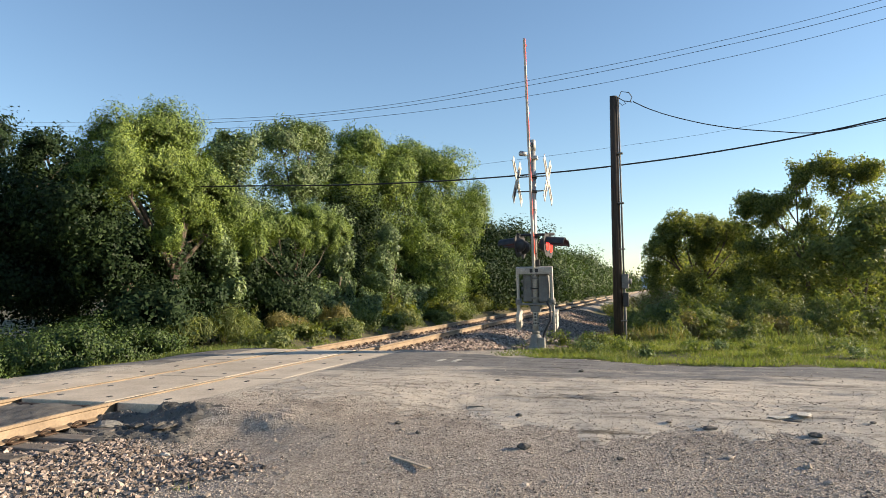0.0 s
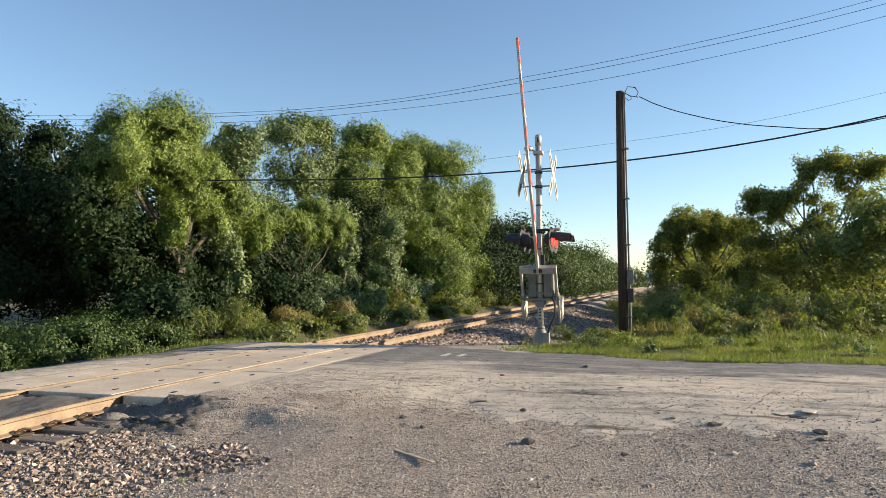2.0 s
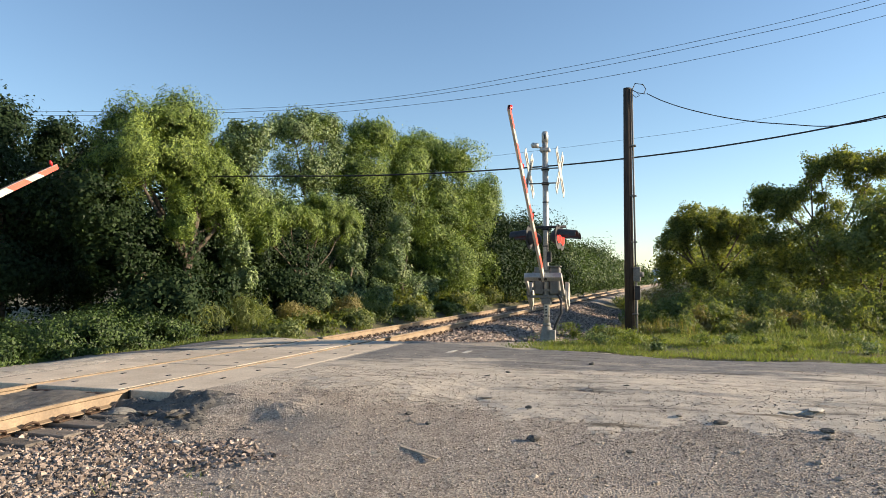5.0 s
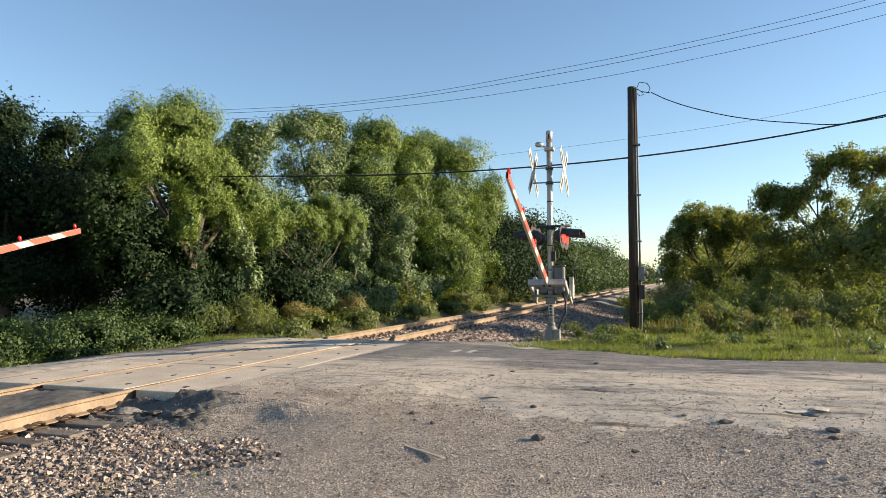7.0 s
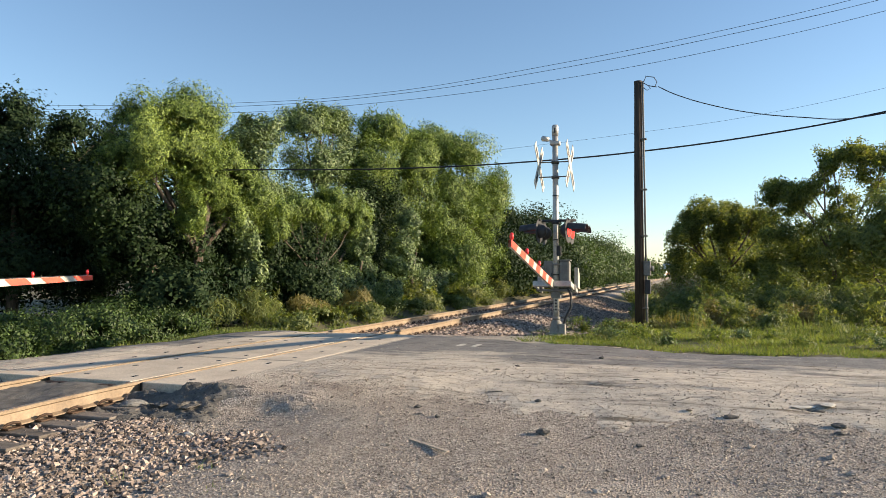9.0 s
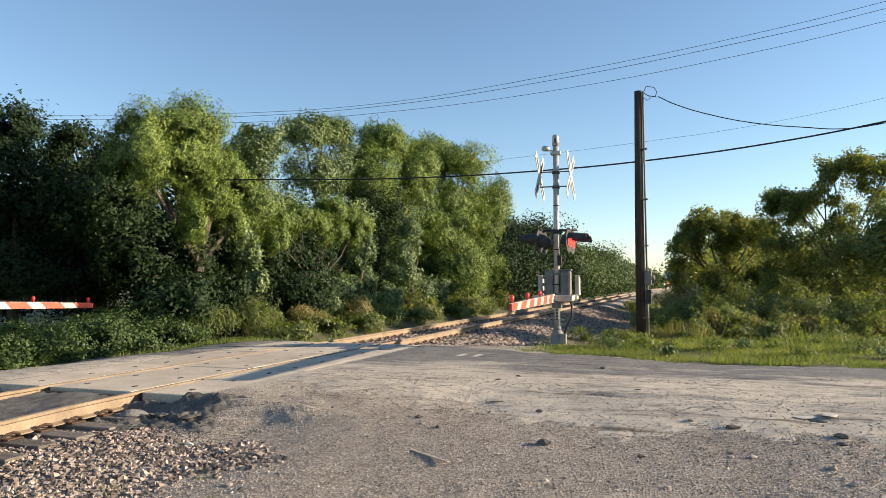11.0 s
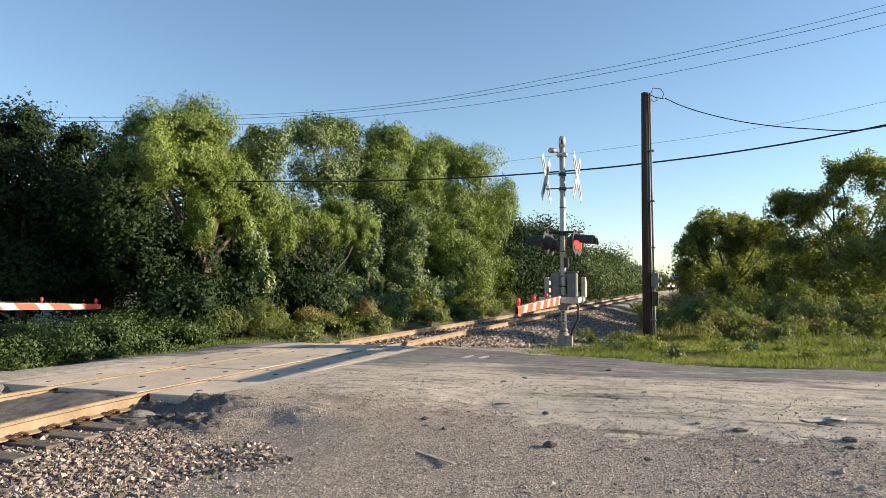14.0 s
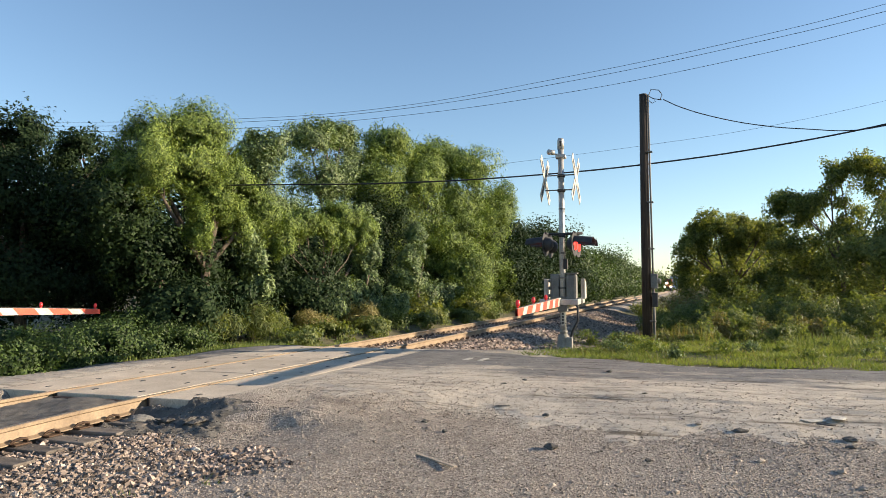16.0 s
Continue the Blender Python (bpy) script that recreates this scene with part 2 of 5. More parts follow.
HAZE_GLASS = mat("far_glass_haze_in_colour", (0.36, 0.45, 0.54), (0.42, 0.51, 0.60), 0.01, 0.2, 0.6)
WILLOW = leaf_mat("willow_leaves", (0.03, 0.06, 0.016), (0.25, 0.33, 0.075), 0.16)
# dark leaves: the shade lying on these trees is mixed into the base colour
DEEP = leaf_mat("dark_broad_leaves_shade_in_colour", (0.013, 0.026, 0.013), (0.036, 0.058, 0.026), 0.12, 0.08)
# understory leaves kept near black: the shade beneath the willows is in their colour
SHADE = leaf_mat("understory_leaves_shade_in_colour", (0.010, 0.021, 0.010), (0.036, 0.06, 0.022), 0.12, 0.12)
BROAD = leaf_mat("broad_green_leaves", (0.065, 0.09, 0.035), (0.23, 0.25, 0.095), 0.5)
VINE = leaf_mat("vine_leaves", (0.035, 0.065, 0.024), (0.21, 0.28, 0.11), 0.16, 0.5)
HEDGE = leaf_mat("hedge_leaves", (0.016, 0.032, 0.011), (0.085, 0.135, 0.036), 0.22)
GRASS = leaf_mat("grass_blades", (0.09, 0.13, 0.036), (0.24, 0.28, 0.095), 0.4)
DRY = leaf_mat("dry_weed_stalks", (0.13, 0.115, 0.05), (0.27, 0.235, 0.105), 0.3)
WEED = leaf_mat("weed_leaves", (0.075, 0.105, 0.04), (0.21, 0.24, 0.10), 0.42)

# ---- mesh helpers ----


def part(name, bm, material, parent=None, label="", smooth=False):
    """Links a bmesh as one mesh object, under a thing or a part if one is given."""
    me = bpy.data.meshes.new(name)
    if smooth:
        for f in bm.faces:
            f.smooth = True
    bm.to_mesh(me)
    bm.free()
    for m in material if isinstance(material, list) else [material]:
        me.materials.append(m)
    ob = new(name, me)
    ob.parent = parent
    return tagged(ob, label)


def raw(name, verts, faces, material, parent=None, label=""):
    me = bpy.data.meshes.new(name)
    me.from_pydata(verts, [], faces)
    me.materials.append(material)
    ob = new(name, me)
    ob.parent = parent
    return tagged(ob, label)


def blades(name, v, material, parent=None, label=""):
    """Many separate three-cornered blades or leaves from an array (n, 3, 3)."""
    n = len(v)
    me = bpy.data.meshes.new(name)
    me.vertices.add(3 * n), me.loops.add(3 * n), me.polygons.add(n)
    me.vertices.foreach_set("co", np.ascontiguousarray(v, dtype=np.float32).ravel())
    me.loops.foreach_set("vertex_index", np.arange(3 * n, dtype=np.int32))
    me.polygons.foreach_set("loop_start", np.arange(0, 3 * n, 3, dtype=np.int32))
    me.update(calc_edges=True)
    me.materials.append(material)
    ob = new(name, me)
    ob.parent = parent
    return tagged(ob, label)


def thing(name, label, category, group="", m=None, kind=""):
    ob = new(name)
    ob.empty_display_size = 0.2
    if m is not None:
        ob.matrix_basis = m
    return tagged(ob, label, category, group, kind)


def box(bm, lo, hi, bevel=0.0, m=None):
    c, s = [(a + b) / 2 for a, b in zip(lo, hi)], [b - a for a, b in zip(lo, hi)]
    vs = bmesh.ops.create_cube(bm, size=1.0)["verts"]
    bmesh.ops.scale(bm, vec=s, verts=vs)
    if bevel:
        es = list({e for v in vs for e in v.link_edges})
        vs = list({v for f in bmesh.ops.bevel(bm, geom=es, offset=bevel, segments=2, affect="EDGES", profile=0.5)["faces"] for v in f.verts} | {v for v in vs if v.is_valid})
    bmesh.ops.translate(bm, vec=c, verts=vs)
    if m is not None:
        bmesh.ops.transform(bm, matrix=m, verts=vs)
    return bm


def tube(bm, pts, radii, n=10, caps=True):
    """A round bar along a row of points."""
    pts = [Vector(p) for p in pts]
    if isinstance(radii, (int, float)):
        radii = [radii] * len(pts)
    rings = []
    side = None
    for i, p in enumerate(pts):
        d = (pts[min(i + 1, len(pts) - 1)] - pts[max(i - 1, 0)]).normalized()
        if side is None or abs(side.dot(d)) > 0.9:
            side = d.orthogonal().normalized()
        side = (side - d * side.dot(d)).normalized()
        up = d.cross(side)
        rings.append([bm.verts.new(p + (side * math.cos(a) + up * math.sin(a)) * radii[i]) for a in (2 * math.pi * k / n for k in range(n))])
    for a, b in zip(rings, rings[1:]):
        for k in range(n):
            f = bm.faces.new((a[k], a[(k + 1) % n], b[(k + 1) % n], b[k]))
            f.smooth = n > 6
    if caps:
        bm.faces.new(rings[0][::-1]), bm.faces.new(rings[-1])
    return bm


def rock(seed, squash=0.6, sub=1, rough=0.75):
    bm = bmesh.new()
    bmesh.ops.create_icosphere(bm, subdivisions=sub, radius=1.0)
    r = random.Random(seed)
    off = Vector((r.uniform(0, 50), r.uniform(0, 50), r.uniform(0, 50)))
    for v in bm.verts:
        v.co *= 0.8 + rough * noise.noise(v.co * (0.6 + 1.2 * rough) + off)
        v.co.z *= squash
    return bm


# ---- the lie of the land; z = 0 is the top of the rails ----


def ss(a, b, v):
    t = np.clip((v - a) / (b - a), 0, 1)
    return t * t * (3 - 2 * t)


def dip(y):
    """The track falls away gently on this side of the crossing."""
    return -0.0095 * np.clip(6.9 - np.asarray(y, float), 0, 3.2) ** 2


MID = -7.07                      # the track's centre line
RAIL_X = (-7.82, -6.32)


def land(x, y):
    """Height of the ground, for numbers or arrays."""
    x, y = np.asarray(x, float), np.asarray(y, float)
    w = ss(-2.2, -4.9, x)
    z = -0.28 + 0.27 * ss(5.0 - 0.2 * w, 9.2 - 2.3 * w, y)
    z = z - 0.75 * ss(16.5, 24, y) * ss(-5.2, -2.8, x) * ss(60, 30, x)
    z = z + (-0.04 - 0.33 * ss(-9.0, -13.0, x) - z) * ss(-8.9, -9.8, x)
    off = np.abs(x - MID)
    bed = ss(6.9, 6.5, y) + ss(14.4, 15.0, y)
    shoulder = -0.21 - 0.016 * ss(7, 6, y) + dip(y) + 0.015 * ss(15.0, 16.5, y) * ss(1.9, 1.5, off) - 0.75 * ss(1.6, 4.2, off) * ss(14.5, 18, y) - 0.10 * ss(1.7, 3.4, off) * ss(7, 6, y)
    z = z + (shoulder - z) * bed * ss(4.2, 2.4, off)
    pan = ss(6.6, 6.9, y) * ss(14.6, 14.2, y) * ss(1.56, 1.42, off)
    return z + (-0.16 - z) * pan


def rough_land(x, y):
    x, y = np.asarray(x, float), np.asarray(y, float)
    w = 0.012 * (np.sin(x * 1.7 + 2 * np.sin(y * 0.9)) + np.sin(y * 2.3 + 1.3 * np.sin(x * 1.1)))
    w = w + 0.005 * (np.sin(x * 9.1 + 2.2 * np.sin(y * 5.3)) * np.sin(y * 11.7 + 1.9 * np.sin(x * 4.1))) + 0.004 * np.sin(x * 23 + 3 * np.sin(y * 13)) * np.sin(y * 27 + 2 * np.sin(x * 17))
    mound = 0.09 * np.exp(-((x + 5.0) / 0.5) ** 2 - ((y - 6.55) / 0.25) ** 2)
    dips = -0.05 * np.exp(-((x - 1.97) / 0.22) ** 2 - ((y - 9.47) / 0.12) ** 2) - 0.035 * np.exp(-((x - 1.3) / 0.3) ** 2 - ((y - 7.9) / 0.1) ** 2) - 0.03 * np.exp(-((x - 1.2) / 0.5) ** 2 - ((y - 10.4) / 0.08) ** 2)
    calm = ss(1.6, 3.0, np.abs(x - MID)) * ss(40, 20, np.hypot(x, y))
    return land(x, y) + w * calm + mound + dips


def steps(lo, hi, fine_lo, fine_hi, d):
    """Grid lines, dense in the middle and wider and wider outwards."""
    mid = list(np.arange(fine_lo, fine_hi + 1e-6, d))
    out, s, v = [], d, fine_hi
    while v < hi:
        s *= 1.25
        v = min(hi, v + s)
        out.append(v)
    back, s, v = [], d, fine_lo
    while v > lo:
        s *= 1.25
        v = max(lo, v - s)
        back.append(v)
    return np.array(back[::-1] + mid + out)


def sheet(name, xs, ys, height, material, keep=None):
    X, Y = np.meshgrid(xs, ys)
    Z = height(X, Y)
    nx, ny = len(xs), len(ys)
    v = np.stack([X, Y, Z], -1).reshape(-1, 3)
    i = np.arange((ny - 1) * nx).reshape(ny - 1, nx)[:, :-1].ravel()
    f = np.stack([i, i + 1, i + nx + 1, i + nx], 1)
    if keep is not None:
        c = v[f].mean(1)
        f = f[keep(c[:, 0], c[:, 1])]
    ob = raw(name, v.tolist(), f.tolist(), material)
    ob.data.polygons.foreach_set("use_smooth", np.ones(len(f), dtype=bool))
    return ob


ground = sheet("ground", steps(-3000, 3000, -13, 4.5, 0.09), steps(-3000, 4500, 2.8, 16, 0.09), rough_land, GROUND)
tagged(ground, "grey-tan crushed stone and dirt ground", "ground", kind="structure")


def road_near(x):
    return 7.3 + 0.24 * np.clip(-x - 0.8, 0, 5) + 0.16 * np.sin(x * 1.9) + 0.12 * np.sin(x * 5.3 + 1) + 0.08 * np.sin(x * 13.1) + 0.05 * np.sin(x * 29 + 2)


def road_far(x):
    return np.where(x > -7, 12.3 + 0.36 * np.clip(-x, 0, 7) + 0.05 * np.sin(x * 3.1), 15.2 - 0.62 * np.clip(-7.6 - x, 0, 30)) + 0.04 * np.sin(x * 7)


def road_height(x, y):
    near = np.where(x < -8.5, 3.0, road_near(x))
    inside = ss(-0.6, 0.35, y - near + 0.14 * np.sin(x * 7.3 + y * 5) * np.sin(y * 9.1 + x * 3)) * ss(-0.12, 0.1, road_far(x) - y)
    beside = ss(1.6, 2.2, np.abs(x - MID))
    ruts = np.zeros_like(inside)
    for y0, tilt, x0, x1, wide, deep in ((9.0, -0.36, -3.6, -1.2, 0.045, 0.02), (8.55, -0.05, -1.8, 3.6, 0.05, 0.022), (9.25, -0.03, -0.6, 4.5, 0.035, 0.014), (9.9, -0.1, -3.2, 1.0, 0.05, 0.012), (10.7, -0.12, -2.5, 5.0, 0.06, 0.012), (8.0, 0.9, -1.9, -1.2, 0.03, 0.012)):
        line = y0 + tilt * (x - x0) + 0.05 * np.sin(x * 3.3) + 0.025 * np.sin(x * 9.7)
        ruts = ruts - deep * (0.6 + 0.4 * np.sin(x * 5.1)) * (np.exp(-((y - line) / wide) ** 2) - 0.5 * np.exp(-((y - line - 2.0 * wide) / wide) ** 2)) * ss(x0, x0 + 0.4, x) * ss(x1, x1 - 0.4, x)
    return rough_land(x, y) + beside * (0.02 * inside - 0.015 * (1 - inside)) - 0.003 + ruts


road = sheet("road", steps(-40, 150, -13, 5, 0.07), np.arange(2.5, 16.4, 0.055), road_height, ROAD,
             lambda x, y: (np.abs(x - MID) > 1.62) & (y > np.where(x < -8.5, 2.8, road_near(x) - 0.5)) & (y < road_far(x) + 0.4))
tagged(road, "worn grey asphalt road dusted with pale sand", "road", kind="structure")

# ---- railway track ----
track = thing("railway_track", "rusty railway track on weathered timber ties in crushed stone", "railway track", kind="structure")


def rail_mesh(y0, y1):
    """One rail, 17 cm high: foot, web and rounded head."""
    half = [(0.0, -0.172), (0.07, -0.172), (0.07, -0.160), (0.014, -0.140), (0.010, -0.05), (0.034, -0.036), (0.036, -0.008), (0.026, 0.0)]
    prof = half + [(-a, b) for a, b in half[:0:-1]]
    bm = bmesh.new()
    ys = [y0, *[y for y in (2, 3.7, 4, 4.4, 4.8, 5.2, 5.6, 6.0, 6.4, 6.9, 14.8, 30, 60, 120, 300) if y0 < y < y1], y1]
    rings = [[bm.verts.new((a, y, b + float(dip(y)))) for a, b in prof] for y in ys]
    k = len(prof)
    for p, q in zip(rings, rings[1:]):
        for i in range(k):
            f = bm.faces.new((p[i], p[(i + 1) % k], q[(i + 1) % k], q[i]))
            f.material_index = 1 if prof[i][1] > -0.002 and prof[(i + 1) % k][1] > -0.002 else 0
    return bm


for x in RAIL_X:
    r = part("rail", rail_mesh(-40, 900), [RAIL_STEEL, RAIL_TOP], track)
    r.location.x = x

tie_bm = box(bmesh.new(), (-1.4, -0.11, -0.16), (1.4, 0.11, 0.0), 0.012)
tie = part("tie", tie_bm, TIE, track)
tie.location = (MID, 1.2, -0.178 + float(dip(1.2)))
plate_bm = bmesh.new()
box(plate_bm, (-0.16, -0.09, 0.0), (0.16, 0.09, 0.014), 0.003)
for sx in (-1, 1):
    tube(plate_bm, [(sx * 0.085, -0.08, 0.02), (sx * 0.10, -0.05, 0.05), (sx * 0.12, 0.0, 0.062), (sx * 0.135, 0.05, 0.05), (sx * 0.12, 0.075, 0.025), (sx * 0.09, 0.05, 0.03)], 0.014, 6)
clip = part("rail_clip", plate_bm, CLIP, track, "dark iron tie plate with spring clips")
clip.location = (RAIL_X[1], 1.2, -0.176 + float(dip(1.2)))
rng = random.Random(4)
tie_rows = [1.2 + 0.5 * i for i in range(-28, 8) if i] + [5.13, 5.5, 5.88, 6.3] + [15.1 + 0.52 * i for i in range(150)]
for y in tie_rows:
    t = tie.copy()
    scene.collection.objects.link(t)
    t.location = (MID + rng.uniform(-0.06, 0.06), y, -0.178 + float(dip(y)) + rng.uniform(-0.008, 0.004))
    t.rotation_euler = (0, 0, rng.uniform(-0.02, 0.02))
    if y < 90:
        for x in RAIL_X:
            c = clip.copy()
            scene.collection.objects.link(c)
            c.location = (x, y, -0.176 + float(dip(y)))

# ---- concrete crossing panels between and beside the rails ----
crossing = thing("level_crossing", "pale weathered concrete crossing panels set flush with the rails", "level crossing", kind="structure")
PANEL_Y = (6.88, 9.32, 11.76, 14.2)
rng = random.Random(8)
for x0, x1 in ((-8.72, -7.90), (-7.72, -6.42), (-6.24, -5.42)):
    for y0, y1 in zip(PANEL_Y, PANEL_Y[1:]):
        bm = box(bmesh.new(), (x0, y0 + 0.008, -0.16), (x1, y1 - 0.008, -0.004 - rng.uniform(0, 0.006)), 0.012)
        p = part("panel", bm, CONCRETE, crossing)
        for fx in ((0.2, 0.8) if x1 - x0 > 1 else (0.55,)):
            for fy in (0.15, 0.5, 0.85):
                hx, hy = x0 + (x1 - x0) * fx, y0 + (y1 - y0) * fy
                # pockets aren't cut: a black flush plug stands for the shade inside
                pocket_plug = box(bmesh.new(), (hx - 0.022, hy - 0.04, -0.02), (hx + 0.022, hy + 0.04, 0.0005), 0.004)
                part("lifting_pocket", pocket_plug, DARK, p, "dark plug standing for the shade in a lifting pocket")
for x in (-7.875, -7.745, -6.395, -6.265):
    part("rubber_seal", box(bmesh.new(), (x - 0.022, 6.9, -0.15), (x + 0.022, 14.2, -0.02), 0.004), DARK, crossing, "black rubber flangeway seal")
part("end_ramp", box(bmesh.new(), (-7.7, 6.78, -0.2), (-6.45, 6.87, -0.05), 0.02), CLIP, crossing, "dark steel end plate")
for x, y in ((-3.9, 12.45), (-3.62, 12.5)):
    s = part("stop_line", box(bmesh.new(), (x - 0.05, y - 0.25, 0), (x + 0.05, y + 0.22, 0.004)), PAINT, crossing, "worn white paint mark")
    s.location.z = float(road_height(np.array([x]), np.array([y]))[0]) + 0.002

# ---- crossing signal with its gate ----


def lamp_head(parent, x, y, z, turn, lit):
    m = pose(x, y, z, 0, 0, turn)
    bm = bmesh.new()
    tube(bm, [(-0.16, 0, 0), (-0.10, 0, 0), (0.0, 0, 0), (0.02, 0, 0)], [0.06, 0.13, 0.16, 0.16], 18)
    head = part("lamp_housing", bm, DARK, parent)
    head.matrix_basis = m
    bm = bmesh.new()
    tube(bm, [(0.0, 0, 0), (0.008, 0, 0)], [0.255, 0.255], 26)
    part("background_disc", bm, DARK, head, "round black backing disc")
    bm = bmesh.new()
    tube(bm, [(0.012, 0, 0), (0.03, 0, 0), (0.045, 0, 0)], [0.14, 0.125, 0.06], 20)
    part("lens", bm, LENS if lit else LENS_OFF, head, "glowing red signal lens" if lit else "red signal lens")
    bm = bmesh.new()
    rows = []
    for i, d in enumerate((0.01, 0.2, 0.40)):
        rows.append([[bm.verts.new((d, math.cos(a) * r, math.sin(a) * r - 0.02 * i)) for a in (math.radians(12 + 156 * k / 14) for k in range(15))] for r in (0.165, 0.175)])
    for a, b in zip(rows, rows[1:]):
        for k in range(14):
            bm.faces.new((a[0][k], a[0][k + 1], b[0][k + 1], b[0][k]))
            bm.faces.new((a[1][k + 1], a[1][k], b[1][k], b[1][k + 1]))
    for k in range(14):
        bm.faces.new((rows[2][0][k], rows[2][0][k + 1], rows[2][1][k + 1], rows[2][1][k]))
    part("hood", bm, DARK, head, "black lamp hood")


def crossbuck(parent, x, turn):
    bm = box(bmesh.new(), (-0.006, -0.61, -0.10), (0.006, 0.61, 0.10), 0.004)
    for k, a in enumerate((47, -47)):
        b = bm.copy()
        ob = part("crossbuck_blade", b, WHITE, parent, "white crossbuck board")
        ob.matrix_basis = pose(x, -0.1, 3.62, 0, 0, turn) @ pose(0.013 * k, 0, 0, a, 0, 0)
        for side in (-1, 1):
            for u, w in ((-0.36, 0.30), (0.33, 0.34)):
                t = box(bmesh.new(), (side * 0.0065 - 0.001, u - w / 2, -0.045), (side * 0.0065 + 0.001, u + w / 2, 0.045))
                part("lettering_bar", t, DARK, ob, "black lettering bar")
    bm.free()
    for z in (3.72, 3.40):
        part("crossbuck_bracket", tube(bmesh.new(), [(0, -0.1, z), (x, -0.1, z)], 0.014, 8), CASE, parent)


ARM_LENGTH = 5.5


def gate_arm(parent, z):
    """The striped arm points along -y from its pivot; its counterweights lie behind the pivot."""
    bm = bmesh.new()
    n0, n1 = -0.62, -ARM_LENGTH
    lo = [bm.verts.new(p) for p in ((-0.025, n0, -0.085), (0.025, n0, -0.085), (0.025, n0, 0.085), (-0.025, n0, 0.085))]
    hi = [bm.verts.new(p) for p in ((-0.018, n1, -0.052), (0.018, n1, -0.052), (0.018, n1, 0.052), (-0.018, n1, 0.052))]
    bm.faces.new(lo[::-1]), bm.faces.new(hi)
    for i in range(4):
        bm.faces.new((lo[i], lo[(i + 1) % 4], hi[(i + 1) % 4], hi[i]))
    bmesh.ops.recalc_face_normals(bm, faces=bm.faces)
    arm = part("gate_arm", bm, WHITE, parent, "red and white striped gate arm")
    arm.location = (0, 0, z)
    y = -ARM_LENGTH
    while y < -1.0:
        bm = bmesh.new()
        y2 = y + 0.47
        hs = []
        for yy in (y, y2):
            f = (yy - n0) / (n1 - n0)
            w, h = 0.025 - 0.007 * f + 0.002, 0.085 - 0.033 * f - 0.002
            sh = 0.0 if yy == -ARM_LENGTH else 0.07
            hs.append([bm.verts.new(p) for p in ((-w, yy - sh, -h), (w, yy - sh, -h), (w, yy + sh, h), (-w, yy + sh, h))])
        bm.faces.new(hs[0][::-1]), bm.faces.new(hs[1])
        for i in range(4):
            bm.faces.new((hs[0][i], hs[0][(i + 1) % 4], hs[1][(i + 1) % 4], hs[1][i]))
        bmesh.ops.recalc_face_normals(bm, faces=bm.faces)
        part("stripe", bm, RED, arm, "red reflective stripe")
        y += 0.80
    for y in (-ARM_LENGTH + 0.12, -ARM_LENGTH + 1.5, -ARM_LENGTH + 2.9):
        f = (y - n0) / (n1 - n0)
        h = 0.085 - 0.033 * f
        bm = bmesh.new()
        tube(bm, [(0, y, h - 0.01), (0, y, h + 0.03)], 0.016, 8)
        tube(bm, [(0, y, h + 0.03), (0, y, h + 0.06), (0, y, h + 0.10), (0, y, h + 0.12)], [0.026, 0.032, 0.028, 0.01], 12)
        part("gate_lamp", bm, LENS_DIM, arm, "small red gate lamp")
    bm = bmesh.new()
    tube(bm, [(0.012, -0.7, 0.095), (0.012, -3.0, 0.085), (0.012, -ARM_LENGTH + 0.1, 0.062)], 0.006, 5)
    part("lamp_cable", bm, WIRE, arm, "thin black lamp cable")
    yoke = box(bmesh.new(), (-0.39, -0.76, -0.06), (0.39, -0.61, 0.06), 0.012)
    box(yoke, (-0.39, -0.63, -0.055), (-0.335, 0.20, 0.055), 0.01)
    box(yoke, (0.335, -0.63, -0.055), (0.39, 0.20, 0.055), 0.01)
    part("yoke", yoke, ALU, arm, "grey steel yoke of the gate arm")
    part("yoke_plate", box(bmesh.new(), (-0.09, -0.73, -0.068), (0.09, -0.65, -0.058), 0.003), DARK, arm, "dark bolted plate on the yoke")
    for sx in (-1, 1):
        part("pivot_boss", tube(bmesh.new(), [(sx * 0.30, 0, 0), (sx * 0.42, 0, 0)], 0.075, 14), CASE, arm, "round pivot boss")
        part("counterweight_arm", box(bmesh.new(), (sx * 0.385 - 0.02, 0.0, -0.05), (sx * 0.385 + 0.02, 0.66, 0.05), 0.008), ALU, arm, "grey counterweight arm")
        for k in range(3):
            part("counterweight", box(bmesh.new(), (sx * 0.40 - 0.045, 0.28 + 0.12 * k, 0.04), (sx * 0.40 + 0.045, 0.39 + 0.12 * k, 0.48 - 0.04 * k), 0.014), WHITE, arm, "pale cast counterweight plate")
    return arm


signal = thing("crossing_signal", "aluminium railway crossing signal with crossbucks, lit red lamps and a gate", "crossing signal", "gate signals of the crossing")
bm = bmesh.new()
box(bm, (-0.16, -0.16, -0.3), (0.16, 0.16, 0.04), 0.02)
part("foundation", bm, CONCRETE, signal)
bm = bmesh.new()
tube(bm, [(0, 0, 0.02), (0, 0, 0.06), (0, 0, 0.28), (0, 0, 0.34)], [0.16, 0.15, 0.11, 0.075], 16)
tube(bm, [(0, 0, 0.34), (0, 0, 0.40)], [0.085, 0.085], 16)
part("base_casting", bm, CAST, signal)
bm = bmesh.new()
tube(bm, [(0, 0, 0.3), (0, 0, 4.38)], 0.062, 16)
part("mast", bm, ALU, signal)
bm = bmesh.new()
tube(bm, [(0, 0, 4.30), (0, 0, 4.50), (0, 0, 4.54)], [0.072, 0.072, 0.055], 16)
part("mast_cap", bm, ALU, signal)
